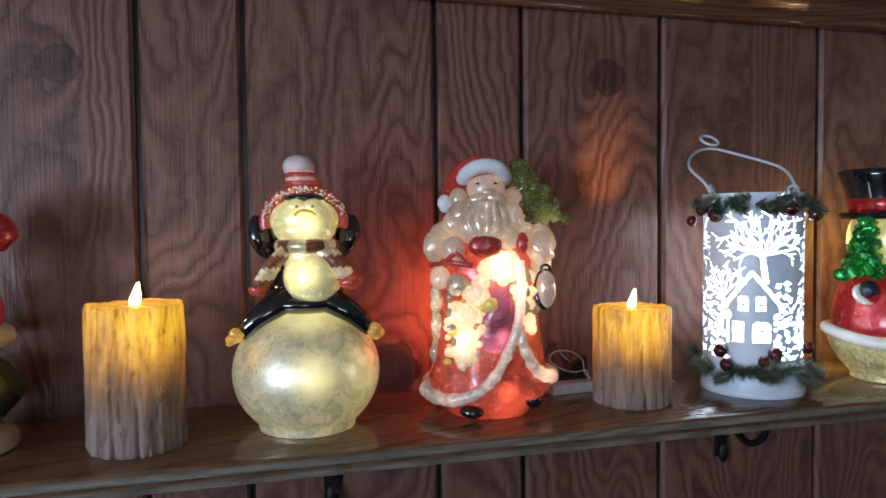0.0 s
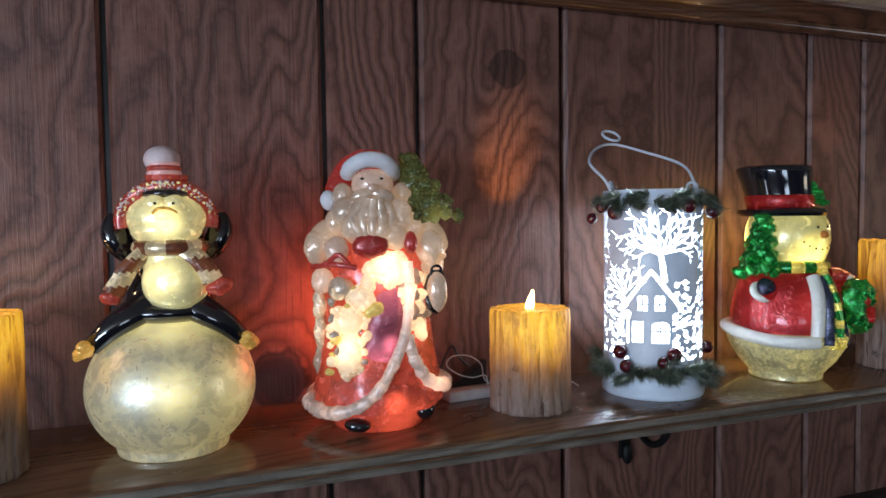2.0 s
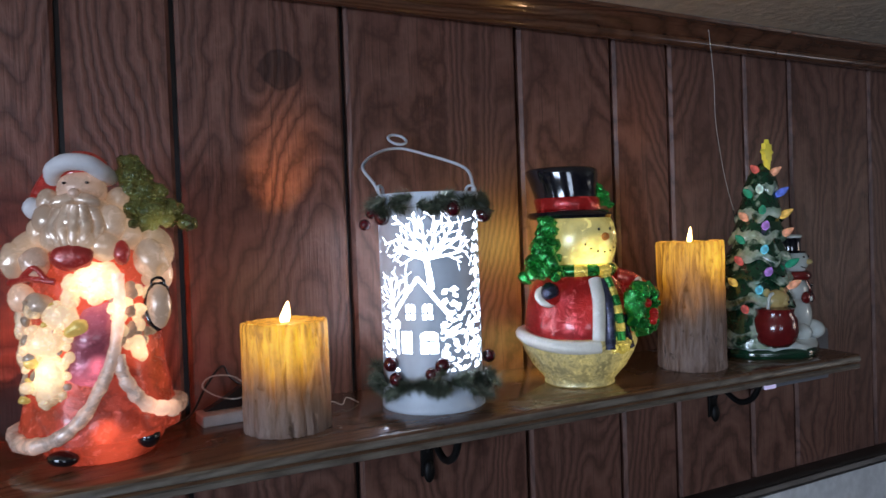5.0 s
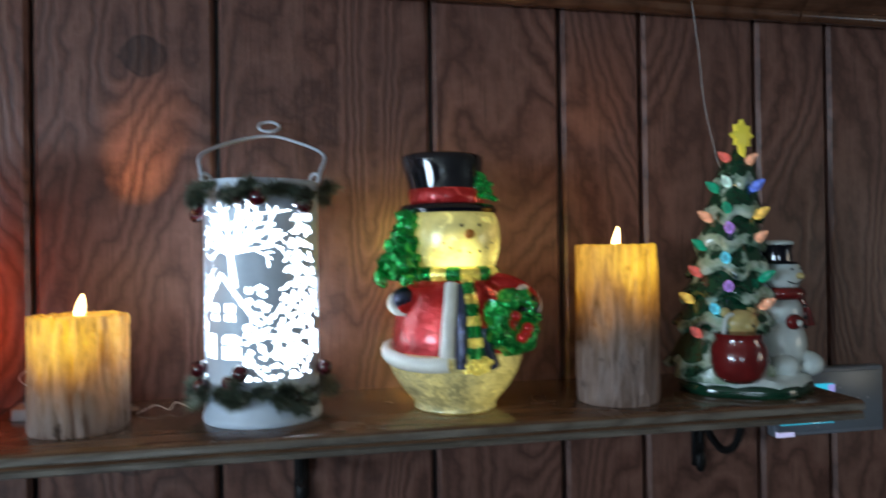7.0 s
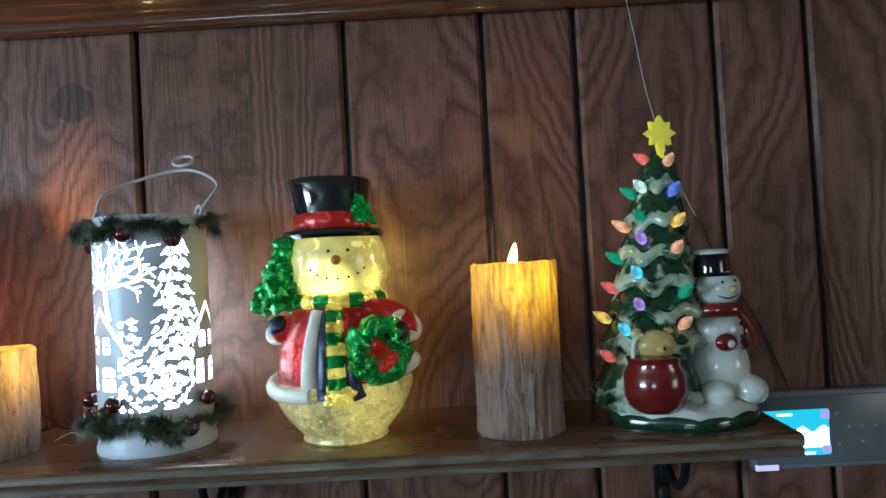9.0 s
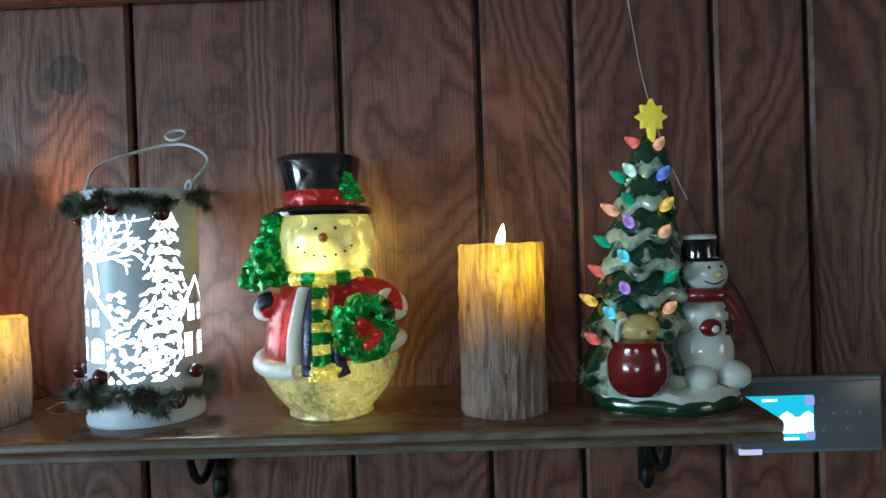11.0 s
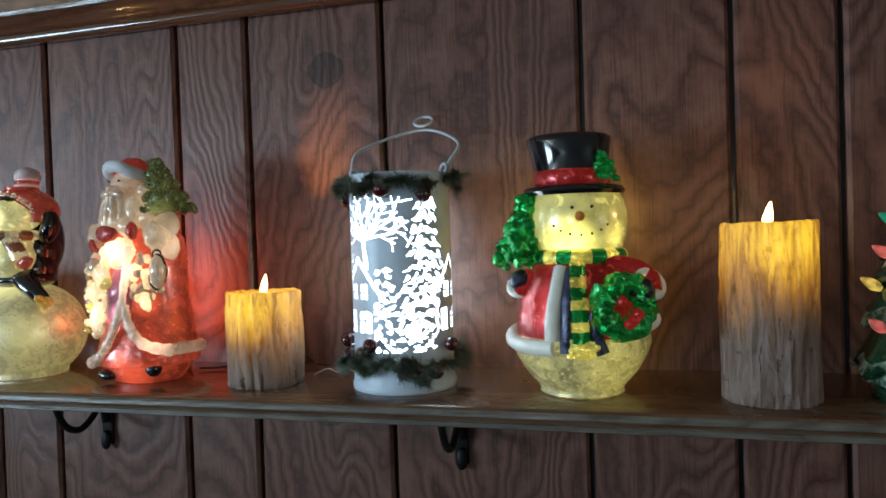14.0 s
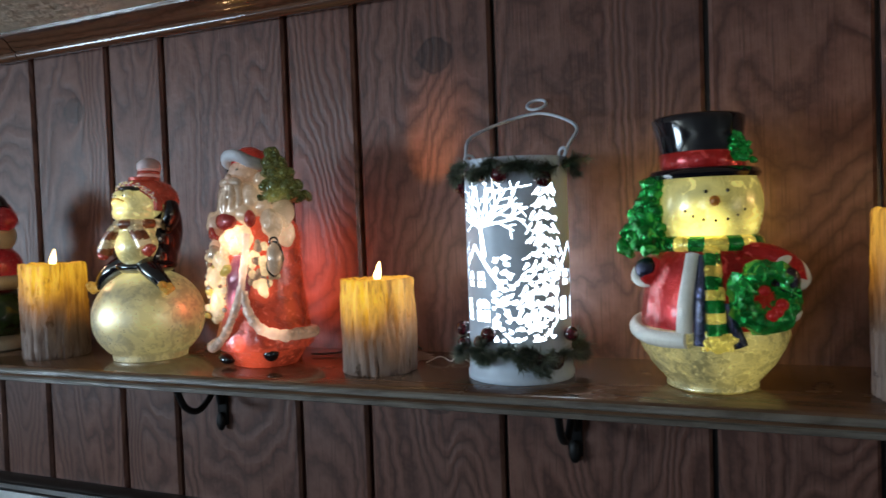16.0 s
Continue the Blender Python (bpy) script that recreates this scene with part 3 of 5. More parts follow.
        blob(c - 0.024, 0.086, 0.0038, 0.0048)

    deg = w / 360
    for c in (w / 2, w / 2 + 126 * deg, w / 2 + 243 * deg):
        bare_trees(c) if c != w / 2 + 126 * deg else None
        drifts(c + 0.022, c + 0.075, 85)
        drifts(c - 0.05, c - 0.026, 26)
        for k in range(9):
            ragged(c + 0.022 + rng.uniform(0, 0.020), 0.088 + rng.uniform(0, 0.032), rng.uniform(0.0020, 0.0030))
    fir(w / 2 + 86 * deg)
    fir(w / 2 + 205 * deg)
    for c in (w / 2, w / 2 + 126 * deg, w / 2 + 243 * deg):
        house(c)
    hole[(V > 0.194) | (V < 0.040)] = False
    return hole


def lantern(x, y):
    root = thing("cutout_lantern", pose(x, y, Z0, 0, 0, 0), "white metal cut-out lantern lit inside with pine and berry garlands", "lantern")
    hole = cutout()
    nz, nx = hole.shape
    full = hole
    n3 = nx
    first = radians(-90 - 39 - 180)
    ang = first + np.arange(n3) / n3 * 2 * math.pi
    zs = LZ0 + np.arange(nz + 1) / nz * (LZ1 - LZ0)
    verts = [(LR * math.cos(a), LR * math.sin(a), z) for z in zs for a in ang]
    faces = [(j * n3 + i, j * n3 + (i + 1) % n3, (j + 1) * n3 + (i + 1) % n3, (j + 1) * n3 + i) for j in range(nz) for i in range(n3) if not full[j, i]]
    me = bpy.data.meshes.new("cut_sleeve")
    me.from_pydata(verts, [], faces)
    me.materials.append(M_WHITEMETAL)
    me.polygons.foreach_set("use_smooth", [True] * len(me.polygons))
    sleeve = new("cut_sleeve", me)
    sleeve.parent = root
    tagged(sleeve, "white enamel sleeve with cut house, trees and snow")
    th = sleeve.modifiers.new("thickness", "SOLIDIFY")
    th.thickness, th.offset = 0.0007, -1
    s = Shape()
    s.skin([[((LR - 0.0025) * math.cos(2 * math.pi * k / 64), (LR - 0.0025) * math.sin(2 * math.pi * k / 64), z) for k in range(64)] for z in (LZ0 + 0.002, LZ1 - 0.002)], 0, cap=False)
    s.done("frosted_liner", M_LINER, root, "bright cool white glowing liner")
    d = bpy.data.lights.new("lantern_led", "POINT")
    d.energy, d.color, d.shadow_soft_size = 0.85, (1.0, 0.95, 0.90), 0.012
    led = new("lantern_led", d)
    led.parent = root
    led.matrix_local = pose(0, 0, 0.150)
    s = Shape()
    s.lathe([(LR * 0.96, 0.0), (LR * 1.03, 0.0), (LR * 1.045, 0.002), (LR * 1.045, 0.006), (LR * 1.02, 0.008), (LR * 1.015, LZ0 - 0.003), (LR * 1.03, LZ0), (LR * 1.0, LZ0 + 0.002), (LR * 0.9, LZ0 + 0.002)], 0, seg=64)
    s.done("base_rim", M_WHITEMETAL, root, "white enamel base ring")
    s = Shape()
    s.lathe([(LR * 0.9, LZ1 - 0.001), (LR * 1.0, LZ1), (LR * 1.012, LZ1 + 0.001), (LR * 1.012, LZ1 + 0.008), (LR * 1.03, LZ1 + 0.010), (LR * 1.02, LZ1 + 0.012), (LR * 0.97, LZ1 + 0.011), (LR * 0.96, LZ1 + 0.001), (LR * 0.93, LZ1)], 0, seg=64)
    s.done("top_rim", M_WHITEMETAL, root, "white enamel top ring")
    # wire handle, fallen back towards the wall
    s = Shape()
    a, b = Vector((-0.0500, 0.004, 0.218)), Vector((0.0495, -0.004, 0.218))
    top = Vector((0.004, 0.080, 0.270))
    s.tube([a + Vector((0, 0, -0.006)), a + Vector((-0.004, 0.004, 0.006)), a + Vector((-0.006, 0.03, 0.026)), Vector((-0.028, 0.066, 0.262)), top, Vector((0.032, 0.066, 0.262)), b + Vector((0.008, 0.03, 0.026)), b + Vector((0.004, 0.004, 0.006)), b + Vector((0, 0, -0.006))], 0.0016, steps=8)
    s.torus(top + Vector((0, 0.002, 0.010)), 0.0105, 0.0016, rot=(38, 0, 0), seg=20)
    s.torus(a + Vector((0.001, 0, -0.001)), 0.005, 0.0016, rot=(80, 0, 40), seg=14)
    s.torus(b + Vector((-0.001, 0, -0.001)), 0.005, 0.0016, rot=(80, 0, -40), seg=14)
    s.done("wire_handle", M_WHITEMETAL, root, "bent white wire handle with a ring")
    rng = random.Random(11)

    def garland(z, sprigs, name):
        bm = bmesh.new()

        def needle(p, d, length, w):
            d = d.normalized()
            o = d.orthogonal().normalized()
            q = d.cross(o)
            base = [bm.verts.new(p + (o * math.cos(k * 2.094) + q * math.sin(k * 2.094)) * w) for k in range(3)]
            tip = bm.verts.new(p + d * length)
            frost_glint = 1 if rng.random() < 0.30 else 0
            for k in range(3):
                bm.faces.new((base[k], base[(k + 1) % 3], tip)).material_index = frost_glint

        for ang, spread, length, count in sprigs:
            w = radians(ang - 90)
            out = Vector((math.cos(w), math.sin(w), 0))
            tang = Vector((-math.sin(w), math.cos(w), 0))
            p = out * (LR + 0.004) + Vector((0, 0, z + rng.uniform(-0.004, 0.004)))
            way = (tang * rng.choice((-1, 1)) * spread + out * 0.20 + Vector((0, 0, rng.uniform(-0.5, 0.35)))).normalized()
            for k in range(count):
                f = k / count
                c = p + way * (length * f)
                d = way * 0.9 + Vector((rng.gauss(0, 1), rng.gauss(0, 1), rng.gauss(0, 1))).normalized() * 0.9
                if rng.random() < 0.35:
                    d.z -= 0.5
                if d.dot(out) < 0 and c.xy.length < LR + 0.008:
                    d -= out * d.dot(out) * 1.6
                needle(c, d, rng.uniform(0.007, 0.0145), 0.00045)
        part(name, bm, [M_NEEDLE, M_FROST_GLINT], root, "dark green pine needle garland", smooth=False)

    def ring_of(n, dense, count, length):
        return [(360 * k / n + rng.uniform(-8, 8), rng.uniform(0.5, 1.0), length * rng.uniform(0.7, 1.25), int(count * (1.6 if any(abs((360 * k / n - d + 180) % 360 - 180) < 24 for d in dense) else 0.75))) for k in range(n)]

    garland(0.205, ring_of(24, (-75, -10, 45, 10), 210, 0.019) + [(62, 1.0, 0.036, 120), (70, 0.8, 0.034, 100), (-70, 0.6, 0.026, 90)], "upper_garland")
    garland(0.029, ring_of(26, (-80, -48, -5, 25), 260, 0.021) + [(66, 0.9, 0.034, 150), (20, 0.3, 0.020, 110), (-30, 0.3, 0.020, 110), (5, 0.4, 0.020, 100), (50, 0.4, 0.022, 100)], "lower_garland")
    for ang, z, r, out in ((-97, 0.196, 0.0068, 0.010), (-80, 0.190, 0.0078, 0.006), (-110, 0.184, 0.006, 0.016), (0, 0.196, 0.0085, 0.006), (-20, 0.197, 0.0075, 0.006), (40, 0.190, 0.008, 0.012),
                           (-71, 0.048, 0.0075, 0.008), (-64, 0.034, 0.007, 0.008), (-27, 0.040, 0.0062, 0.008), (-16, 0.048, 0.0075, 0.008), (33, 0.022, 0.0075, 0.005), (52, 0.021, 0.0085, 0.005), (70, 0.045, 0.007, 0.010)):
        w = radians(ang - 90)
        s = Shape()
        rr = LR + out - 0.002
        s.ell((rr * math.cos(w), rr * math.sin(w), z), r, seg=14, rings=9)
        s.done("berry", M_BERRY, root, "shiny dark red berry")
    return root


M_LINER = glow("frosted_liner", (0.84, 0.93, 1.0), 6.0, (0.9, 0.9, 0.9), vary=0.15)
lantern(0.4338, 0.6008)


# ---------------------------------------------------------------- lit glass figurines
def clumpy_fir(s, c, h, r, mat, lean, seed, n=90, size=0.0062):
    """A fir of many small ragged tufts round a tapering core."""
    rng = random.Random(seed)
    s.tube([c, (c[0] + lean[0] * 0.5, c[1] + lean[1] * 0.5, c[2] + h * 0.5), (c[0] + lean[0], c[1] + lean[1], c[2] + h)], lambda f: r * (0.78 - 0.70 * f), mat, seg=12)
    for k in range(n):
        f = (k + 0.5) / n
        a = k * 2.39996
        rr = r * (1.0 - 0.86 * f) * (1 + 0.26 * math.sin(f * 26))
        p = Vector((c[0] + lean[0] * f + rr * math.cos(a), c[1] + lean[1] * f + rr * math.sin(a), c[2] + h * f))
        s.ell(p, (size * rng.uniform(0.7, 1.25), size * rng.uniform(0.7, 1.25), size * rng.uniform(0.55, 0.9)), mat, (rng.uniform(-50, 50), rng.uniform(-50, 50), 0), seg=7, rings=5, lump=0.5, freq=170)


def stripes(a, b, f):
    return lambda p: a if math.sin(f(p)) > 0 else b


def snowman(x, y, turn):
    warm = (1.0, 0.80, 0.16)
    # strong rear emission spots on head, bowl and coat are added to light the wall
    mats = [lit_glass("frosted_yellow_glass", (0.62, 0.56, 0.26), warm, 0.46, (((-0.012, -0.040, 0.136), 0.036, 5.0), ((0.03, -0.03, 0.145), 0.02, 1.5), ((0.0, 0.045, 0.150), 0.050, 52.0)), crackle=0.25, scale=45, metal=0.2),   # 0 head
            lit_glass("crackled_bowl_glass", (0.60, 0.55, 0.30), (1.0, 0.78, 0.18), 0.30, (((0.02, -0.05, 0.028), 0.04, 0.5), ((0.0, 0.055, 0.04), 0.045, 30.0)), crackle=0.7, scale=95, metal=0.3, rough=0.32, crinkle=0.5),  # 1
            lit_glass("red_foil_coat", (0.32, 0.014, 0.018), (1.0, 0.05, 0.03), 0.16, (((-0.03, -0.05, 0.085), 0.03, 1.2), ((0.0, 0.06, 0.085), 0.06, 8.0)), crackle=0.35, metal=0.6, rough=0.16, scale=38, crinkle=0.9),  # 2
            lit_glass("white_frosting", (0.68, 0.68, 0.62), (1.0, 0.95, 0.75), 0.10, crackle=0.1, metal=0.0, rough=0.5, scale=120, fleck=0.0),  # 3
            M_BLACKGLOSS, plain("silvered_navy_foil", (0.075, 0.08, 0.14), 0.16, 0.7, vary=0.7, scale=110, bump=1.0, coat=0.3, relief=0.003),   # 4, 5
            # high fleck value paints the foil's glints as emission
            lit_glass("green_foil", (0.020, 0.32, 0.060), (0.10, 1.0, 0.16), 0.055, crackle=0.75, metal=0.85, rough=0.09, scale=42, crinkle=1.0, fleck=2.5),  # 6
            lit_glass("gold_scarf", (0.72, 0.56, 0.10), (1.0, 0.80, 0.14), 0.60, crackle=0.7, metal=0.75, rough=0.10, scale=60, crinkle=1.0),  # 7
            M_ORANGE, M_BLACK]   # 8, 9
    s = Shape()
    # bowl, coat, hem
    s.lathe([(0.036, 0.0), (0.0390, 0.002), (0.0385, 0.006), (0.0425, 0.011), (0.052, 0.022), (0.0600, 0.036), (0.0645, 0.048), (0.0635, 0.056), (0.02, 0.060)], 1, seg=56)
    s.lathe([(0.058, 0.050), (0.0600, 0.058), (0.0585, 0.075), (0.055, 0.095), (0.050, 0.110), (0.042, 0.122), (0.03, 0.128)], 2, seg=56)
    hem = [(0.0635 * math.sin(a), -0.0635 * math.cos(a), 0.0525 + 0.004 * math.sin(2 * a)) for a in [radians(-205 + 10 * k) for k in range(19)]]
    s.tube(hem, 0.0070, 3, steps=2)
    s.tube([(0.0665 * math.sin(a), -0.0665 * math.cos(a), 0.056 + 0.012 * max(0, math.sin(a))) for a in [radians(28 + 10 * k) for k in range(14)]], 0.0065, 3, steps=2)
    s.tube([(-0.0285, -0.0575, 0.056), (-0.0265, -0.0570, 0.080), (-0.0225, -0.0530, 0.100), (-0.018, -0.044, 0.118)], 0.0068, 3)
    # navy lining
    s.tube([(-0.0150, -0.0610, 0.046), (-0.0145, -0.0600, 0.070), (-0.0130, -0.0570, 0.095), (-0.010, -0.046, 0.116)], 0.0072, 5)
    s.tube([(0.014, -0.0605, 0.045), (0.009, -0.0600, 0.060), (0.006, -0.058, 0.080)], 0.0065, 5)
    # scarf round the neck and hanging tail, banded
    s.torus((0, 0, 0.1270), 0.0375, 0.0078, stripes(6, 7, lambda p: math.atan2(p.y, p.x) * 9), tall=1.0, seg=60)
    s.tube([(-0.004, -0.046, 0.122), (-0.0045, -0.0575, 0.100), (-0.004, -0.0630, 0.075), (-0.004, -0.0640, 0.052)], lambda f: 0.0095 + 0.002 * f, stripes(6, 7, lambda p: p.z * 340), steps=10, flat=0.55)
    s.ell((-0.004, -0.0640, 0.0500), (0.0140, 0.0065, 0.0085), 7, lump=0.5, freq=150, seg=18, rings=12)
    for k in range(5):
        s.tube([(-0.013 + 0.0045 * k, -0.0640, 0.056), (-0.014 + 0.005 * k, -0.0655, 0.042)], 0.0027, 7, steps=3)
    # head and face
    s.lathe([(0.020, 0.1265), (0.0345, 0.1275), (0.0395, 0.136), (0.0430, 0.147), (0.0445, 0.158), (0.0440, 0.168), (0.0420, 0.177), (0.0385, 0.185), (0.030, 0.190)], 0, c=(0.001, 0), seg=48)
    for px, pz in ((-0.0072, 0.1715), (0.0098, 0.1718)):
        s.ell((px, -0.0424, pz), 0.0016, 9, seg=8, rings=6)
    s.ell((-0.001, -0.0455, 0.1635), (0.0044, 0.0050, 0.0044), 8, seg=14, rings=9)
    for k in range(7):
        a = radians(-64 + 128 * k / 6)
        px, pz = 0.026 * math.sin(a), 0.1625 - 0.0155 * math.cos(a)
        rr = 0.0440 - max(0.0, 0.155 - pz) * 0.16
        s.ell((px, -math.sqrt(rr * rr - px * px) - 0.0004, pz), 0.0012, 9, seg=8, rings=5)
    # top hat with band and sprig, leaning back
    bare = len(s.bm.verts)
    s.lathe([(0.030, 0.1835), (0.0455, 0.1840), (0.0480, 0.1875), (0.0460, 0.1915), (0.034, 0.194)], 4, seg=48)
    s.lathe([(0.0340, 0.192), (0.0350, 0.205), (0.0372, 0.222), (0.0400, 0.234), (0.0402, 0.2385), (0.0380, 0.2405), (0.02, 0.2410)], 4, seg=48)
    s.lathe([(0.0349, 0.1935), (0.0363, 0.195), (0.0368, 0.2055), (0.0356, 0.2075)], 2, seg=48)
    clumpy_fir(s, (0.027, -0.0270, 0.197), 0.024, 0.0095, 6, (0.0, 0.0), 3, 26, 0.0042)
    for v in list(s.bm.verts)[bare:]:
        f = (v.co.z - 0.183) / 0.058
        v.co += Vector((-0.0025 - 0.0035 * f, 0.004 + 0.010 * f, 0.0))
    # carried fir and mittens
    clumpy_fir(s, (-0.056, -0.005, 0.121), 0.062, 0.0165, 6, (0.009, 0.0), 4, 56, 0.0082)
    s.ell((-0.054, -0.014, 0.1065), (0.0105, 0.0105, 0.0100), 5, lump=0.12, freq=90)
    s.torus((-0.055, -0.009, 0.101), 0.0095, 0.0038, 3, rot=(50, -20, 0), seg=18)
    s.tube([(-0.042, -0.012, 0.112), (-0.050, -0.014, 0.100), (-0.054, -0.014, 0.103)], 0.0095, 2)
    # arm, cuff, mitten, wreath
    s.tube([(0.020, -0.030, 0.118), (0.044, -0.030, 0.114), (0.056, -0.038, 0.106), (0.056, -0.050, 0.098)], lambda f: 0.0125 - 0.002 * f, 2)
    s.torus((0.0575, -0.045, 0.103), 0.0105, 0.0052, 3, rot=(60, 0, 35), seg=20)
    s.ell((0.0480, -0.0620, 0.099), (0.0115, 0.0100, 0.0105), 5, lump=0.12, freq=90)
    s.torus((0.0320, -0.0640, 0.0850), 0.0192, 0.0105, 6, rot=(82, 0, 18), seg=44, lump=0.75)
    for k in range(34):
        a, q = k * 2.39996, random.Random(k + 90)
        s.ell((0.0320 + 0.020 * math.cos(a) * 0.95, -0.0700 - 0.003 * q.random() + 0.006 * math.cos(a), 0.0850 + 0.020 * math.sin(a)), q.uniform(0.0035, 0.0060), 6, lump=0.6, freq=190, seg=8, rings=6)
    for p in ((0.039, -0.0740, 0.0750), (0.0430, -0.0715, 0.0800), (0.035, -0.0755, 0.0720), (0.0300, -0.0740, 0.0910)):
        s.ell(p, 0.0052, 2, seg=10, rings=7, lump=0.2)
    ob = s.done("glass_snowman_figurine", mats, None, "lit yellow glass snowman figurine with black top hat and red coat", category="figurine")
    ob.matrix_world = pose(x, y, Z0, 0, 0, turn)


def penguin(x, y, turn):
    # the globe's rear spot is extra emission thrown at the wall
    mats = [lit_glass("silvered_globe_glass", (0.74, 0.71, 0.58), (0.98, 0.82, 0.28), 0.25, (((0, -0.02, 0.112), 0.050, 3.0), ((0.004, -0.068, 0.055), 0.030, 2.4), ((0.045, -0.045, 0.05), 0.035, 0.8), ((0, 0.066, 0.06), 0.05, 5.0)), crackle=0.48, scale=75, metal=0.65, rough=0.36, gloom=0.6, crinkle=0.14, fleck=0.25, coat=0.10),  # 0
            lit_glass("frosted_cream_glass", (0.66, 0.62, 0.36), (1.0, 0.84, 0.30), 0.55, (((0.0, -0.04, 0.186), 0.020, 2.5), ((-0.006, -0.04, 0.140), 0.026, 2.0)), crackle=0.25, scale=50, metal=0.25),  # 1
            M_BLACKGLOSS,  # 2
            lit_glass("red_glitter_hat", (0.36, 0.04, 0.030), (1.0, 0.16, 0.08), 0.16, crackle=0.5, metal=0.2, scale=120),  # 3
            plain("frosted_white_knit", (0.74, 0.60, 0.60), 0.5, vary=0.1, scale=150, bump=0.4),   # 4
            lit_glass("gold_feet", (0.6, 0.36, 0.08), (1.0, 0.5, 0.08), 0.45, crackle=0.3, metal=0.3),   # 5
            lit_glass("pink_knit", (0.68, 0.40, 0.38), (1.0, 0.45, 0.36), 0.20, crackle=0.2, metal=0.0),   # 6
            M_ORANGE, M_BLACK,   # 7, 8
            lit_glass("brown_red_band", (0.17, 0.055, 0.028), (1.0, 0.30, 0.08), 0.08, crackle=0.7, metal=0.1),   # 9
            lit_glass("cream_knit", (0.66, 0.52, 0.32), (1.0, 0.72, 0.36), 0.34, crackle=0.7, metal=0.3)]   # 10
    s = Shape()
    R, zc = 0.0665, 0.0470
    ball = [(0.038, -0.0065), (0.0432, -0.0060), (0.0440, -0.0035), (0.0442, 0.000), (0.0452, 0.0025)]
    for k in range(23):
        a = radians(-44 + 132 * k / 22)
        ball.append((R * math.cos(a), zc + 0.062 * math.sin(a)))
    s.lathe(ball, 0, seg=64)
    # seat and legs draped over the globe
    s.ell((0, 0.004, 0.124), (0.036, 0.032, 0.030), 2, seg=30, rings=18)
    s.ell((0, -0.002, 0.1120), (0.0400, 0.0345, 0.0125), 2, seg=36, rings=16)
    for k in (-1, 1):
        s.tube([(0.016 * k, -0.018, 0.118), (0.030 * k, -0.024, 0.110), (0.044 * k, -0.026, 0.100), (0.0565 * k, -0.024, 0.087)], lambda f: 0.0145 - 0.007 * f, 2, seg=16, flat=0.8)
        s.ell((0.0610 * k, -0.028, 0.085), (0.0090, 0.0075, 0.0062), 5, (0, 38 * k, 0), lump=0.5, freq=150)
        s.ell((0.0605 * k, -0.034, 0.090), (0.005, 0.006, 0.005), 5, lump=0.25, freq=120)
    s.ell((0, 0.012, 0.146), (0.0335, 0.032, 0.040), 2, seg=34, rings=20)
    s.ell((0, 0.018, 0.160), (0.0290, 0.0340, 0.0540), 2, seg=34, rings=22)
    # belly
    s.ell((0.006, -0.019, 0.137), (0.0258, 0.0245, 0.0275), 1, seg=30, rings=18)
    s.ell((0.003, -0.013, 0.157), (0.0235, 0.0225, 0.0260), 1, seg=30, rings=18)
    # head
    s.ell((0, -0.010, 0.1895), (0.0305, 0.0285, 0.0235), 1, seg=36, rings=20)
    s.ell((0, -0.016, 0.1800), (0.0275, 0.0240, 0.0150), 1, seg=30, rings=14)
    s.ell((0, -0.0085, 0.2095), (0.0200, 0.0255, 0.0065), 2, seg=30, rings=14)
    for k in (-1, 1):
        s.ell((0.0072 * k, -0.0300, 0.2010), (0.0085, 0.0068, 0.0075), 1, seg=18, rings=12)
        s.ell((0.0066 * k, -0.0367, 0.2012), 0.0012, 8, seg=8, rings=6)
    s.tube([(-0.008, -0.0385, 0.1935), (-0.004, -0.0420, 0.1970), (0.003, -0.0425, 0.1970), (0.009, -0.0385, 0.1935)], 0.0013, 5)
    s.ell((0.001, -0.0395, 0.1915), (0.0085, 0.0075, 0.0052), 1, seg=14, rings=9)
    # hood
    hood = []
    for k in range(13):
        a = radians(100 * k / 12 - 10)
        hood.append((0.0368 * math.cos(a), 0.1945 + 0.0300 * math.sin(a)))
    rows = []
    for r, z in hood:
        rows.append([(r * math.cos(w), 0.007 + r * math.sin(w), z) for w in [radians(-90 + 46 * (1 - max(0, (z - 0.197) / 0.03)) + (360 - 92 * (1 - max(0, (z - 0.197) / 0.03))) * i / 36) for i in range(37)]])
    s.skin(rows, 3, close=False, cap=False)
    arch = [(0.0345 * math.cos(a), -0.0225 + 0.012 * abs(math.cos(a)), 0.1880 + 0.0275 * math.sin(a)) for a in [radians(-14 + 16 * k) for k in range(14)]]
    s.tube(arch, 0.0054, 3, steps=4)
    for k in range(190):
        a = radians(10 + 160 * (k / 189))
        q = random.Random(k)
        s.ell((0.0350 * math.cos(a) + q.uniform(-0.003, 0.003), -0.0270 + 0.012 * abs(math.cos(a)) + q.uniform(-0.002, 0.001), 0.1885 + 0.0280 * math.sin(a) + q.uniform(-0.003, 0.003)), q.uniform(0.0006, 0.0014), 4 if k % 3 else 1, seg=6, rings=4)
    s.lathe([(0.0165, 0.2215), (0.0172, 0.2255)], 3, seg=28)
    for k in range(5):
        s.torus((-0.002 - 0.0004 * k, 0.010 + 0.0010 * k, 0.2235 + 0.0042 * k), 0.0115 - 0.0003 * k, 0.0031, (3, 6, 3, 6, 6)[k], seg=26)
    s.ell((-0.004, 0.014, 0.2400), (0.0148, 0.0148, 0.0120), 4, seg=26, rings=14)
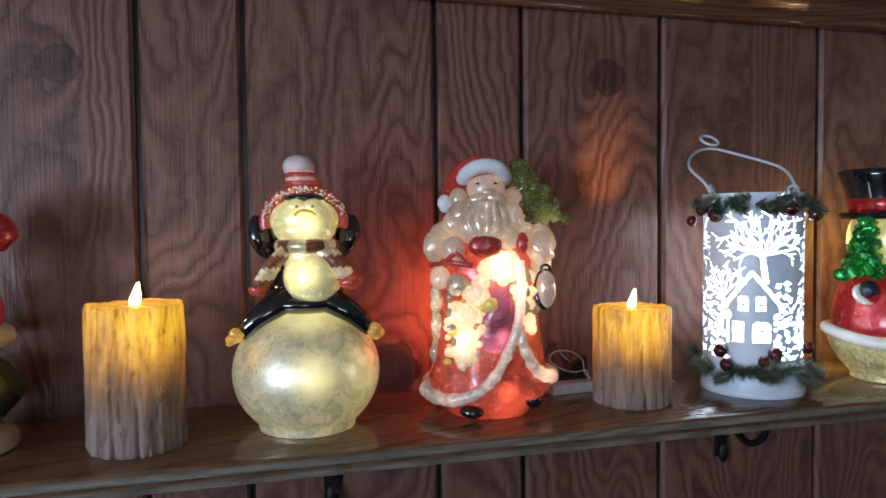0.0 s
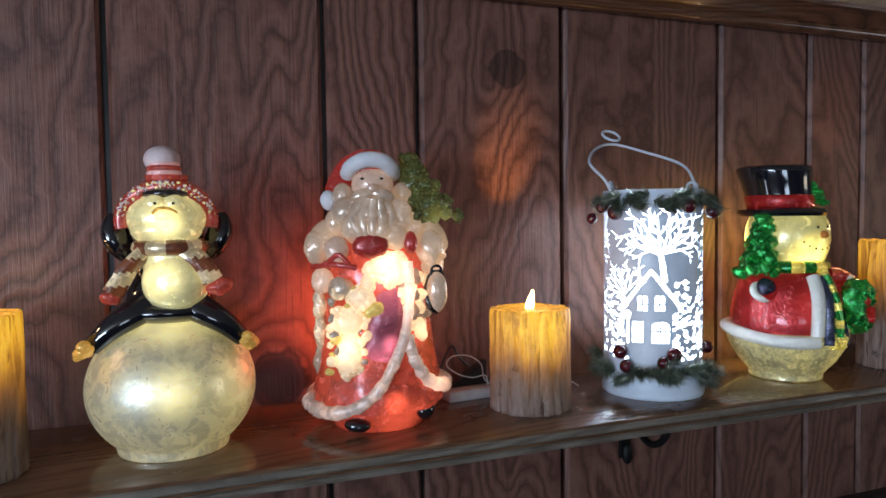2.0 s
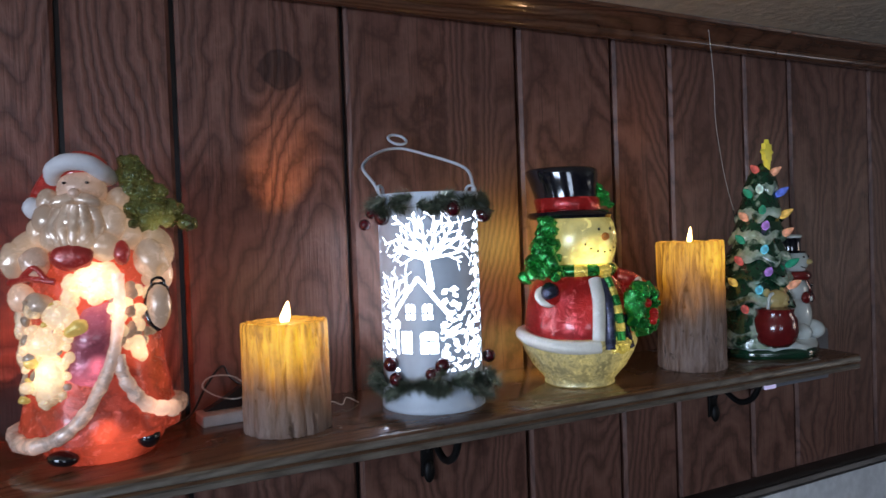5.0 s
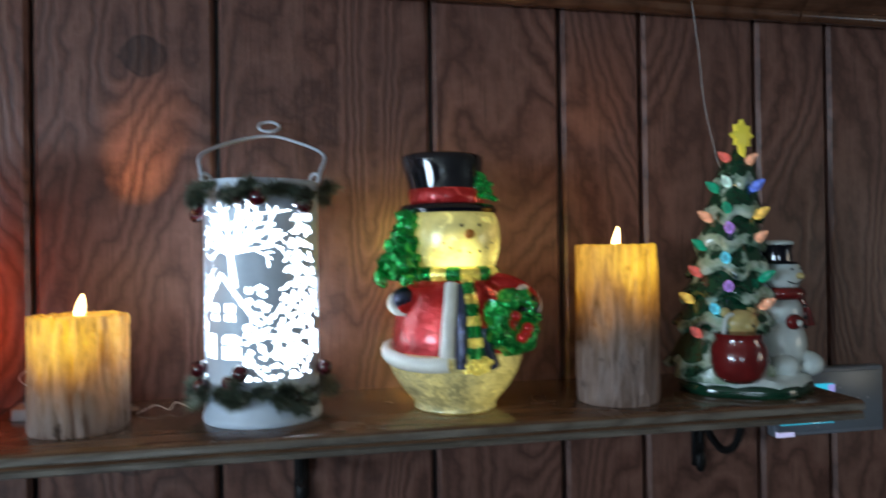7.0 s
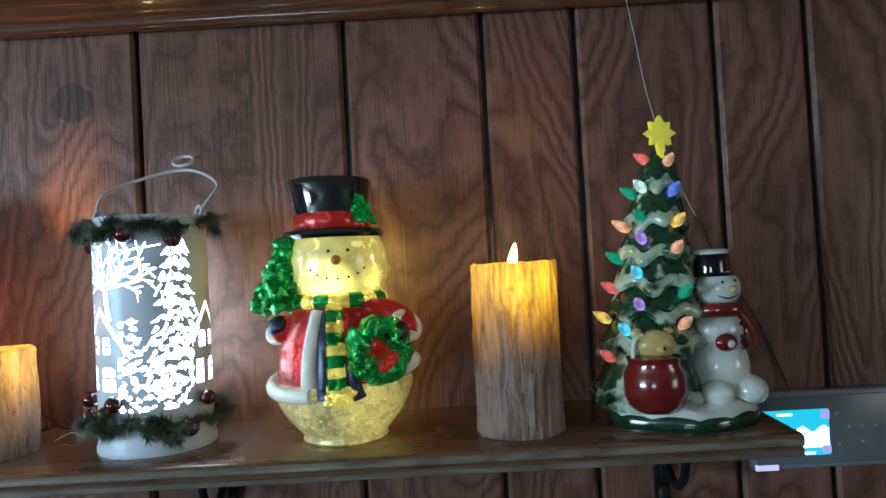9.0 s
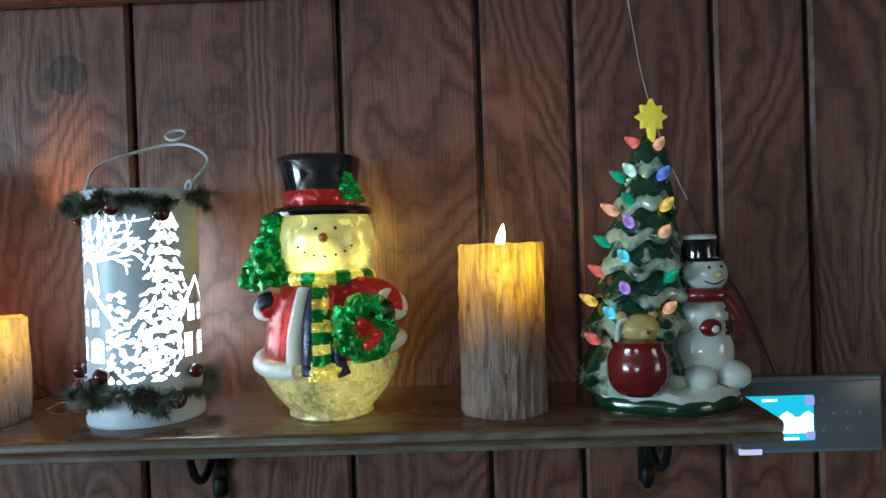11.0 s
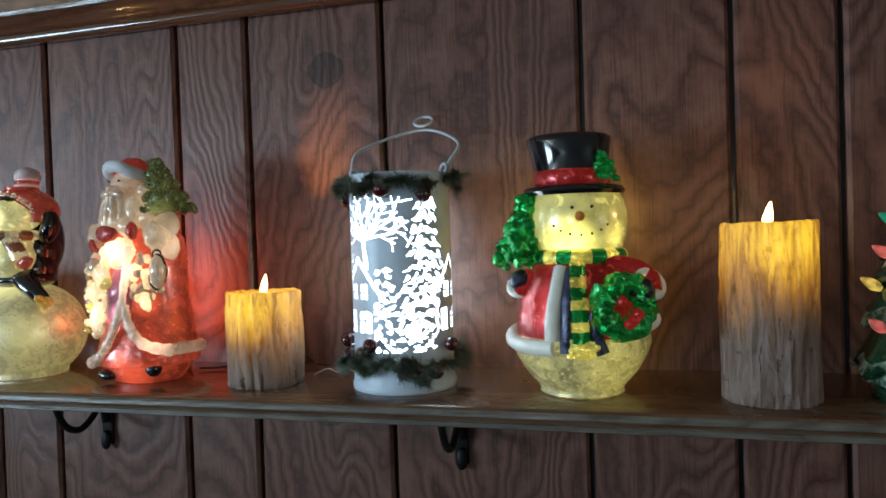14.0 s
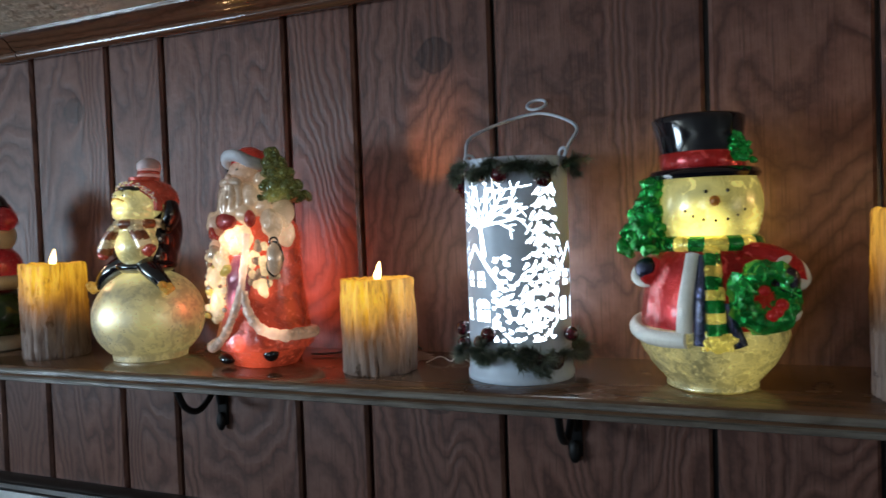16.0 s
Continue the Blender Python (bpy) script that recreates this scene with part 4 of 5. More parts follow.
    # flippers held up to the ears
    for k in (-1, 1):
        s.tube([(0.024 * k, 0.012, 0.156), (0.035 * k, 0.004, 0.165), (0.0405 * k, 0.004, 0.178), (0.0385 * k, 0.006, 0.192)], lambda f: 0.0075 + 0.0065 * math.sin(f * 2.8), 2, seg=14, flat=0.7)
    # scarf
    s.torus((0.002, -0.012, 0.1655), 0.0230, 0.0066, stripes(9, 10, lambda p: math.atan2(p.y, p.x) * 8), seg=66)
    s.tube([(-0.016, -0.027, 0.1620), (-0.027, -0.030, 0.150), (-0.034, -0.030, 0.138), (-0.039, -0.030, 0.130)], lambda f: 0.0075 + 0.002 * f, stripes(9, 10, lambda p: p.z * 300), steps=12, flat=0.55)
    s.tube([(0.010, -0.030, 0.166), (0.022, -0.034, 0.158), (0.030, -0.034, 0.147), (0.034, -0.033, 0.138)], lambda f: 0.0078 + 0.002 * f, stripes(9, 10, lambda p: p.z * 300), steps=12, flat=0.55)
    s.ell((-0.041, -0.030, 0.127), (0.0075, 0.005, 0.006), 3, lump=0.3, freq=150)
    s.ell((0.040, -0.033, 0.133), (0.011, 0.006, 0.007), 3, (0, -25, 0), lump=0.3, freq=150)
    ob = s.done("glass_penguin_figurine", mats, None, "lit glass penguin figurine in red hat sitting on a silvered globe", category="figurine")
    ob.matrix_world = pose(x, y, Z0 + 0.0064, 0, 0, turn) @ Matrix.Diagonal((1.0, 1.0, 0.968, 1.0))


def santa(x, y, turn):
    # emission spots in place of bulbs inside the glass
    glow_spots = (((0.011, -0.0452, 0.144), 0.050, 2.4), ((0.012, -0.0522, 0.147), 0.022, 4.0), ((-0.024, -0.0505, 0.088), 0.048, 2.0), ((-0.024, -0.0539, 0.076), 0.020, 3.0), ((0.042, -0.0348, 0.090), 0.022, 3.0), ((0.040, -0.0400, 0.122), 0.030, 2.2), ((0.016, -0.0522, 0.030), 0.014, 4.0))
    # robe's rear spots are added to redden the wall, its base spot the shelf
    mats = [lit_glass("red_lit_robe", (0.40, 0.045, 0.030), (1.0, 0.125, 0.050), 0.30, glow_spots[:3] + glow_spots[4:] + (((0.020, -0.0435, 0.010), 0.034, 1.6), ((-0.032, 0.0435, 0.075), 0.064, 42.0), ((-0.026, 0.0418, 0.125), 0.052, 34.0)), crackle=0.65, scale=70, metal=0.25, gloom=0.45, crinkle=0.5, fleck=0.5),  # 0
            lit_glass("pearl_white_glass", (0.47, 0.38, 0.31), (1.0, 0.64, 0.36), 0.18, glow_spots[:2] + (((0.030, -0.0174, 0.190), 0.030, 1.6), ((-0.034, -0.0261, 0.165), 0.030, 1.4), ((0.052, -0.0130, 0.154), 0.036, 2.0)), crackle=0.4, scale=45, metal=0.3, rough=0.18, gloom=0.5, crinkle=0.35, fleck=0.25),  # 1
            lit_glass("white_lit_trim", (0.62, 0.50, 0.44), (1.0, 0.56, 0.34), 0.40, glow_spots + (((0.050, -0.0313, 0.046), 0.024, 3.0), ((0.029, -0.0478, 0.110), 0.030, 1.6)), crackle=0.6, scale=80, metal=0.1, crinkle=0.5, fleck=0.4),   # 2
            lit_glass("toys_lit_glass", (0.66, 0.54, 0.40), (1.0, 0.66, 0.32), 0.42, glow_spots, crackle=0.85, scale=85, metal=0.1, crinkle=0.7, fleck=0.9),   # 3
            # the fir's yellow highlight is painted as a glowing spot, low right
            lit_glass("olive_fir_glass", (0.05, 0.085, 0.024), (0.80, 0.72, 0.18), 0.05, (((0.058, -0.0261, 0.184), 0.022, 4.0),), crackle=0.7, scale=120, metal=0.5, crinkle=0.9, fleck=2.0),   # 4
            lit_glass("red_satin_paint", (0.33, 0.028, 0.026), (1.0, 0.09, 0.05), 0.16, crackle=0.3, metal=0.2, rough=0.30, scale=70, fleck=0.2),   # 5
            plain("white_fur", (0.74, 0.72, 0.74), 0.5, vary=0.06, scale=140, bump=0.4),   # 6
            M_BLACKGLOSS,   # 7
            lit_glass("plum_lit_panel", (0.28, 0.07, 0.10), (0.95, 0.20, 0.26), 0.24, glow_spots[:1] + (((0.001, -0.0522, 0.062), 0.024, 3.0), ((0.012, -0.0505, 0.080), 0.012, 5.0)), crackle=0.6, scale=60, metal=0.3, crinkle=0.5),   # 8
            lit_glass("skin_toned_glass", (0.58, 0.42, 0.34), (1.0, 0.60, 0.34), 0.22, (((0.052, -0.0087, 0.150), 0.034, 2.0), ((-0.042, -0.0313, 0.140), 0.026, 1.2)), crackle=0.25, metal=0.1, fleck=0.15),   # 9
            lit_glass("gold_toy_glass", (0.40, 0.34, 0.10), (1.0, 0.62, 0.14), 0.30, glow_spots, crackle=0.6, scale=110, metal=0.3)]   # 10
    s = Shape()

    def drape(r, z, w):
        return r * (1 + 0.035 * math.sin(7 * w + z * 30) * max(0.0, 1 - z / 0.12) + 0.02 * noise.noise(Vector((math.cos(w) * 3, math.sin(w) * 3, z * 30))))

    # foot and robe
    s.lathe([(0.036, 0.0), (0.0395, 0.001), (0.041, 0.004), (0.047, 0.012), (0.051, 0.022), (0.048, 0.032)], 0, seg=48)
    s.lathe([(0.050, 0.018), (0.0585, 0.021), (0.0600, 0.030), (0.0560, 0.045), (0.0515, 0.070), (0.0490, 0.095), (0.0480, 0.120), (0.0480, 0.140), (0.045, 0.158), (0.030, 0.172)], 0, seg=64, warp=drape)
    s.ell((-0.018, -0.046, 0.010), (0.0115, 0.010, 0.0062), 7, (0, 6, 0))
    s.ell((0.041, -0.030, 0.018), (0.0090, 0.010, 0.0088), 7)
    # front panel and the fur edges that part towards the hem
    s.ell((0.006, -0.034, 0.092), (0.021, 0.0235, 0.045), 8, (0, 12, 0), seg=30, rings=22, lump=0.12, freq=60)
    s.tube([(0.027, -0.048, 0.150), (0.0285, -0.052, 0.130), (0.027, -0.055, 0.110), (0.023, -0.0575, 0.087), (0.0137, -0.060, 0.064), (0.0, -0.062, 0.042), (-0.018, -0.060, 0.028), (-0.040, -0.050, 0.022), (-0.056, -0.026, 0.023), (-0.060, -0.010, 0.026)], lambda f: (0.0044 + 0.0040 * f ** 3) * (1 + 0.08 * math.sin(61 * f) + 0.05 * math.sin(143 * f + 1)), 2, steps=10)
    s.tube([(0.0265, -0.055, 0.088), (0.029, -0.055, 0.074), (0.036, -0.053, 0.058), (0.046, -0.045, 0.0455), (0.058, -0.026, 0.0385), (0.061, -0.006, 0.038)], lambda f: (0.0046 + 0.0022 * f) * (1 + 0.08 * math.sin(47 * f) + 0.05 * math.sin(113 * f + 1)), 2, steps=10)
    s.tube([(-0.060, -0.010, 0.026), (-0.052, 0.035, 0.028), (0.0, 0.062, 0.031), (0.052, 0.033, 0.036), (0.061, -0.006, 0.038)], 0.0068, 2, steps=8)
    # toys in the crook of the arm: a doll, a bear, parcels and small beads
    rng = random.Random(2)
    s.ell((-0.0235, -0.0500, 0.072), (0.0115, 0.0095, 0.021), 3, (0, 4, 0), lump=0.22, freq=90)
    s.ell((-0.0250, -0.0520, 0.101), (0.0135, 0.0105, 0.0125), 3, lump=0.25, freq=90)
    s.ell((-0.0360, -0.0430, 0.088), (0.0070, 0.0070, 0.0065), 3, lump=0.4, freq=120)
    s.ell((-0.0130, -0.0530, 0.119), (0.0130, 0.0080, 0.0105), 3, (0, 20, 0), lump=0.3, freq=90)
    s.ell((-0.0030, -0.0550, 0.110), (0.0085, 0.0060, 0.0058), 10, (0, -25, 0), lump=0.3, freq=120)
    s.ell((-0.0300, -0.0480, 0.128), (0.0120, 0.0090, 0.0095), 1, lump=0.3, freq=90)
    s.ell((-0.0460, -0.0320, 0.134), (0.0100, 0.0105, 0.0110), 9, (0, 0, 20), lump=0.12, freq=70)
    s.tube([(-0.055, -0.030, 0.146), (-0.036, -0.048, 0.149), (-0.016, -0.053, 0.146)], 0.0026, 5)
    s.tube([(-0.042, -0.044, 0.149), (-0.031, -0.051, 0.157), (-0.022, -0.052, 0.148)], 0.0022, 5)
    for k in range(46):
        f = k / 45
        s.ell((-0.026 + 0.015 * math.sin(k * 2.4) + 0.004 * f, -0.0500 - 0.005 * rng.random(), 0.055 + 0.078 * f), rng.uniform(0.0024, 0.0050), (3, 3, 10, 3, 1, 3, 9, 3)[k % 8], lump=0.5, freq=160, seg=10, rings=7)
    # lumps added at the chest to carry its painted white-hot glow
    s.ell((0.0110, -0.0440, 0.1450), (0.0200, 0.0110, 0.0155), 3, lump=0.25, freq=70, seg=26, rings=16)
    for k in range(9):
        s.ell((0.004 + 0.010 * math.sin(k * 2.2), -0.0520, 0.140 + 0.009 * math.cos(k * 1.7)), 0.0070, 3, lump=0.4, freq=110, seg=12, rings=8)
    # net of nuts hanging on the other side
    for k in range(40):
        a = radians(22 + 46 * rng.random())
        z = 0.094 + 0.052 * rng.random()
        s.ell((0.0485 * math.sin(a), -0.0485 * math.cos(a), z), rng.uniform(0.0034, 0.0066), (3, 3, 1, 9)[k % 4], lump=0.35, freq=120, seg=12, rings=8)
    # extra lump that only holds a white-hot emission spot
    s.ell((0.0370, -0.0345, 0.0900), (0.0065, 0.0060, 0.0125), 3, (0, -18, 0), lump=0.3, freq=110)
    # small parcels of the near side
    s.ell((-0.0500, -0.0180, 0.112), (0.0060, 0.0090, 0.0110), 3, lump=0.4, freq=120)
    s.ell((-0.0500, -0.0160, 0.088), (0.0055, 0.0085, 0.0150), 3, lump=0.4, freq=120)
    s.ell((-0.0520, -0.0120, 0.060), (0.0045, 0.0075, 0.0130), 1, lump=0.4, freq=120)
    # arms and mittens
    s.tube([(-0.028, 0.0, 0.178), (-0.043, -0.014, 0.173), (-0.046, -0.030, 0.160)], lambda f: 0.0150 - 0.003 * f, 1, seg=16)
    s.ell((-0.0525, -0.028, 0.163), (0.0105, 0.0110, 0.0135), 1, lump=0.2, freq=70)
    s.ell((-0.0330, -0.040, 0.160), (0.0110, 0.0100, 0.0120), 9, lump=0.15, freq=70)
    s.tube([(0.030, 0.0, 0.178), (0.047, -0.008, 0.172), (0.052, -0.022, 0.162)], lambda f: 0.016 - 0.003 * f, 1, seg=16)
    s.ell((0.0480, -0.027, 0.160), (0.0130, 0.0125, 0.0155), 1, lump=0.3, freq=110)
    s.ell((0.0520, -0.008, 0.148), (0.0095, 0.0115, 0.0150), 9, lump=0.2, freq=90)
    # red mittens under the beard
    s.ell((-0.0045, -0.050, 0.1640), (0.0158, 0.0085, 0.0105), 5, seg=26, rings=16, lump=0.12, freq=90)
    s.ell((0.0300, -0.044, 0.1660), (0.0060, 0.0070, 0.0098), 5, seg=18)
    # broad soft locks of the beard and hair
    s.ell((-0.002, -0.018, 0.186), (0.031, 0.031, 0.028), 1, seg=34, rings=20, lump=0.08, freq=50)
    for px, py, pz, a, b in ((-0.003, -0.043, 0.190, 0.0150, 0.0105), (-0.001, -0.045, 0.177, 0.0165, 0.0100), (0.016, -0.040, 0.172, 0.0120, 0.0120), (-0.018, -0.038, 0.180, 0.0120, 0.0120), (-0.026, -0.030, 0.194, 0.0105, 0.0130),
                             (0.021, -0.034, 0.190, 0.0110, 0.0140), (-0.033, -0.022, 0.184, 0.0110, 0.0120), (0.030, -0.024, 0.180, 0.0110, 0.0130), (-0.028, -0.018, 0.208, 0.0090, 0.0110), (0.024, -0.018, 0.208, 0.0090, 0.0120)):
        s.ell((px, py, pz), (a, 0.010, b), 1, lump=0.16, freq=70, seg=20, rings=14)
    for k in range(7):
        f = k / 3 - 1
        u = 0.021 * f - 0.002
        s.tube([(u * 0.6, -0.047 + 0.014 * f * f, 0.203), (u * 1.15, -0.050 + 0.016 * f * f, 0.190), (u, -0.052 + 0.014 * f * f, 0.178), (u * 0.55, -0.050 + 0.010 * f * f, 0.168)], lambda t: 0.0054 * (1 - 0.4 * t), 1, seg=10, steps=5)
    # face and moustache
    s.ell((-0.002, -0.022, 0.217), (0.0185, 0.0190, 0.0165), 9, seg=28, rings=16)
    s.ell((-0.0100, -0.043, 0.2075), (0.0105, 0.006, 0.0055), 1, (0, -14, 0))
    s.ell((0.0060, -0.043, 0.2075), (0.0105, 0.006, 0.0055), 1, (0, 14, 0))
    s.ell((-0.0020, -0.0455, 0.2130), (0.0046, 0.0042, 0.0042), 9, seg=14, rings=9)
    for px in (-0.0105, 0.0060):
        s.ell((px, -0.0392, 0.2215), (0.0018, 0.0014, 0.0011), 7, seg=8, rings=5)
    # cap with a fur brim arched over the brow, falling to the shoulder
    s.tube([(-0.0235, -0.018, 0.227), (-0.0200, -0.031, 0.2320), (-0.0115, -0.0385, 0.2365), (-0.002, -0.0400, 0.2378), (0.0080, -0.0370, 0.2360), (0.0145, -0.028, 0.2305), (0.0165, -0.012, 0.2270)], 0.0068, 6, seg=14, steps=8)
    s.ell((-0.004, -0.010, 0.2310), (0.0205, 0.0240, 0.0180), 5, seg=30, rings=16)
    s.tube([(-0.008, 0.0, 0.237), (-0.021, 0.002, 0.233), (-0.031, -0.002, 0.222), (-0.037, -0.008, 0.211)], lambda f: 0.0140 - 0.006 * f, 5, seg=14)
    s.ell((-0.0410, -0.012, 0.2040), (0.0075, 0.0085, 0.0090), 6, lump=0.15, freq=90)
    # fir over the shoulder, and the latticed little lantern
    clumpy_fir(s, (0.051, -0.006, 0.186), 0.056, 0.0240, 4, (-0.022, 0.0), 8, 150, 0.0056)
    s.ell((0.053, -0.030, 0.122), (0.0095, 0.009, 0.018), 1, seg=18, rings=12)
    for k in range(4):
        a = k * math.pi / 4
        s.tube([(0.053 + 0.0103 * math.cos(a + q) * math.sin(t), -0.030 + 0.0098 * math.sin(a + q) * math.sin(t), 0.122 + 0.0188 * math.cos(t)) for t, q in ((0.15, 0), (0.8, 0.5), (1.57, 1.0), (2.3, 1.5), (3.0, 2.0))], 0.0016, 7, seg=6, steps=4)
    s.torus((0.053, -0.030, 0.1405), 0.005, 0.0012, 7, rot=(90, 0, 20), seg=14)
    for v in s.bm.verts:
        if 0.02 < v.co.z < 0.205:
            v.co += noise.noise_vector(v.co * 150) * 0.0008 + noise.noise_vector(v.co * 330) * 0.0004
        v.co.y *= 0.87
    ob = s.done("glass_santa_figurine", mats, None, "glowing red and pearl glass father christmas figurine holding a fir", category="figurine")
    ob.matrix_world = pose(x, y, Z0, 0, 0, turn)


def shelf_figure(x, y, turn):
    # the glittery red has a weak glow and sparkle painted into its emission
    mats = [plain("cream_glass", (0.50, 0.46, 0.34), 0.3, bump=0.2), plain("moss_green_glass", (0.03, 0.07, 0.02), 0.2, coat=0.5, vary=0.4, bump=0.3),
            lit_glass("red_glitter_paint", (0.30, 0.012, 0.018), (1.0, 0.06, 0.06), 0.10, crackle=0.5, metal=0.3, scale=110), M_BLACKGLOSS]
    s = Shape()
    s.lathe([(0.044, 0.0), (0.0475, 0.002), (0.048, 0.010), (0.043, 0.016), (0.03, 0.02)], 0, seg=40)
    s.ell((0, 0, 0.048), (0.050, 0.046, 0.038), 1, lump=0.12, freq=50, seg=28, rings=16)
    s.torus((0, 0, 0.094), 0.038, 0.010, 0, seg=32)
    s.ell((0, 0, 0.115), (0.040, 0.036, 0.034), 2, seg=28, rings=16)
    s.ell((0, 0, 0.160), (0.032, 0.030, 0.030), 0, seg=28, rings=16)
    s.lathe([(0.034, 0.175), (0.033, 0.188), (0.024, 0.204), (0.010, 0.214)], 2, seg=30)
    s.tube([(0.0, 0.0, 0.208), (0.018, -0.004, 0.204), (0.034, -0.008, 0.192)], lambda f: 0.016 - 0.005 * f, 3)
    s.ell((0.038, -0.008, 0.182), 0.0165, 2, lump=0.1, freq=120)
    ob = s.done("glass_figurine", mats, None, "small glass figurine with glittery red cap at the shelf end", category="figurine")
    ob.matrix_world = pose(x, y, Z0, 0, 0, turn)


snowman(0.6120, 0.5920, 8)
penguin(-0.0460, 0.603, -3)
santa(0.129, 0.600, -15)
shelf_figure(-0.335, 0.61, 0)


# ---------------------------------------------------------------- ceramic tree with bulbs
def bulb_glass(name, colour, k):
    return glow(name, colour, k * 0.8, tuple(c * 0.6 + 0.05 for c in colour), vary=0.8, rough=0.05)


BULB = {"red": bulb_glass("red_bulb", (0.95, 0.16, 0.12), 0.34), "orange": bulb_glass("orange_bulb", (1.0, 0.45, 0.25), 0.42), "clear": bulb_glass("clear_bulb", (0.65, 0.95, 0.85), 0.5),
        "green": bulb_glass("green_bulb", (0.0, 0.42, 0.22), 0.25), "blue": bulb_glass("blue_bulb", (0.12, 0.22, 0.90), 0.4), "violet": bulb_glass("violet_bulb", (0.50, 0.26, 0.85), 0.5),
        "cyan": bulb_glass("cyan_bulb", (0.15, 0.72, 0.95), 0.55), "yellow": bulb_glass("yellow_bulb", (1.0, 0.62, 0.10), 0.48)}
LEAN = 0.026
TIERS = ((0.028, 0.0475), (0.070, 0.0445), (0.099, 0.0400), (0.125, 0.0355), (0.152, 0.031), (0.181, 0.0265), (0.211, 0.0205))


def ceramic_tree(x, y, turn):
    root = thing("ceramic_tree_ornament", pose(x, y, Z0, 0, 0, turn), "green glazed ceramic christmas tree with coloured bulbs beside a snowman", "ornament")
    ax = -0.028
    s = Shape()
    foot = [(0.0665 * math.cos(a) * (1 + 0.05 * math.sin(3 * a + 1)), 0.050 * math.sin(a) * (1 + 0.06 * math.sin(4 * a))) for a in [2 * math.pi * k / 40 for k in range(40)]]
    s.skin([[(px * f, py * f, z) for px, py in foot] for f, z in ((0.97, 0.0), (1.0, 0.002), (1.0, 0.009), (0.96, 0.012))], 0)
    s.skin([[(px * f, py * f, z + 0.003 * math.sin(k * 0.9)) for k, (px, py) in enumerate(foot)] for f, z in ((0.985, 0.0105), (0.94, 0.017), (0.7, 0.022), (0.3, 0.024))], 1)
    s.done("snowy_base", [M_GREENGLAZE, M_CERAMIC], root, "dark green rimmed base with white snow")
    s = Shape()
    # ragged tiers: dark green skirts edged with pale snow
    for k, (z, r) in enumerate(TIERS):
        top = TIERS[k + 1][0] + 0.012 if k + 1 < len(TIERS) else 0.250
        rt = TIERS[k + 1][1] * 0.72 if k + 1 < len(TIERS) else 0.004
        n = 48
        rows = []
        for a, b in ((0.80, -0.001), (1.03, -0.003), (1.10, 0.001), (1.06, 0.006), (0.98, 0.010)):
            rows.append([(ax + r * a * (1 + 0.08 * math.sin(7 * w + k * 2.1)) * math.cos(w), r * a * (1 + 0.08 * math.sin(7 * w + k * 2.1)) * math.sin(w), z + b - 0.004 * math.sin(7 * w + k * 2.1) + 0.003 * math.sin(3 * w + k)) for w in [2 * math.pi * i / n for i in range(n)]])
        s.skin(rows, lambda p: 1 if p.z < 0.224 else 0, cap=False)
        rows = []
        for a, f in ((1.03, 0.0), (0.95, 0.15), (0.80, 0.5), (0.66, 1.0)):
            rr = r * a if f < 1 else min(r * a, max(rt, 0.004))
            rows.append([(ax + rr * (1 + 0.06 * math.sin(7 * w + k * 2.1)) * math.cos(w), rr * (1 + 0.06 * math.sin(7 * w + k * 2.1)) * math.sin(w), z + 0.008 + (top - z - 0.008) * f - 0.003 * (1 - f) * math.sin(7 * w + k * 2.1)) for w in [2 * math.pi * i / n for i in range(n)]])
        s.skin(rows, 0, cap=False)
    s.lathe([(0.044, 0.014), (0.044, 0.04), (0.03, 0.05)], 1, c=(ax, 0))
    for v in s.bm.verts:
        v.co.x += LEAN * max(0.0, v.co.z) / 0.26
    s.done("fir_body", [M_TIER, M_SNOWGLAZE], root, "dark green glazed fir with pale snowy tips")
    # eight-pointed star with a long foot
    s = Shape()
    out = []
    for k in range(16):
        a = math.pi / 2 + 2 * math.pi * k / 16
        r = (0.0165 if k % 4 == 0 else 0.0150) if k % 2 == 0 else 0.0105
        if k == 8:
            r = 0.033
        out.append((ax + LEAN + r * math.cos(a), 0.264 + r * math.sin(a)))
    a = [s.bm.verts.new((px, -0.0105, pz)) for px, pz in out]
    b = [s.bm.verts.new((px, -0.0055, pz)) for px, pz in out]
    ca, cb = s.bm.verts.new((ax + LEAN, -0.0145, 0.264)), s.bm.verts.new((ax + LEAN, -0.0015, 0.264))
    for k in range(16):
        j = (k + 1) % 16
        s.bm.faces.new((a[k], a[j], ca)), s.bm.faces.new((b[j], b[k], cb)), s.bm.faces.new((a[k], b[k], b[j], a[j]))
    hub = Matrix.Translation((ax + LEAN, -0.008, 0))
    s.bm.transform(hub @ Matrix.Rotation(radians(34), 4, "Z") @ hub.inverted())
    s.done("star", M_STAR, root, "yellow plastic star topper")
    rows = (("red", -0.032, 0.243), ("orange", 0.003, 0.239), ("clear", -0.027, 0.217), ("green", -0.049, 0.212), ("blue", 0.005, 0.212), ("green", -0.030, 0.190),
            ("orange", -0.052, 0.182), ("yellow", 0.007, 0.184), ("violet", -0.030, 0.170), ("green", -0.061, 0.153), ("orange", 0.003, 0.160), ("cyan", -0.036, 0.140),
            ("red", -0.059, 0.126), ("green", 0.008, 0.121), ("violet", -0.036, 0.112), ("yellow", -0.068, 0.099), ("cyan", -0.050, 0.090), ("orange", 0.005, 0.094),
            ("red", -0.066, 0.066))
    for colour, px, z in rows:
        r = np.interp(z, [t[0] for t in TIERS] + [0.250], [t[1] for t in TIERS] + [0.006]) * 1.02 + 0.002
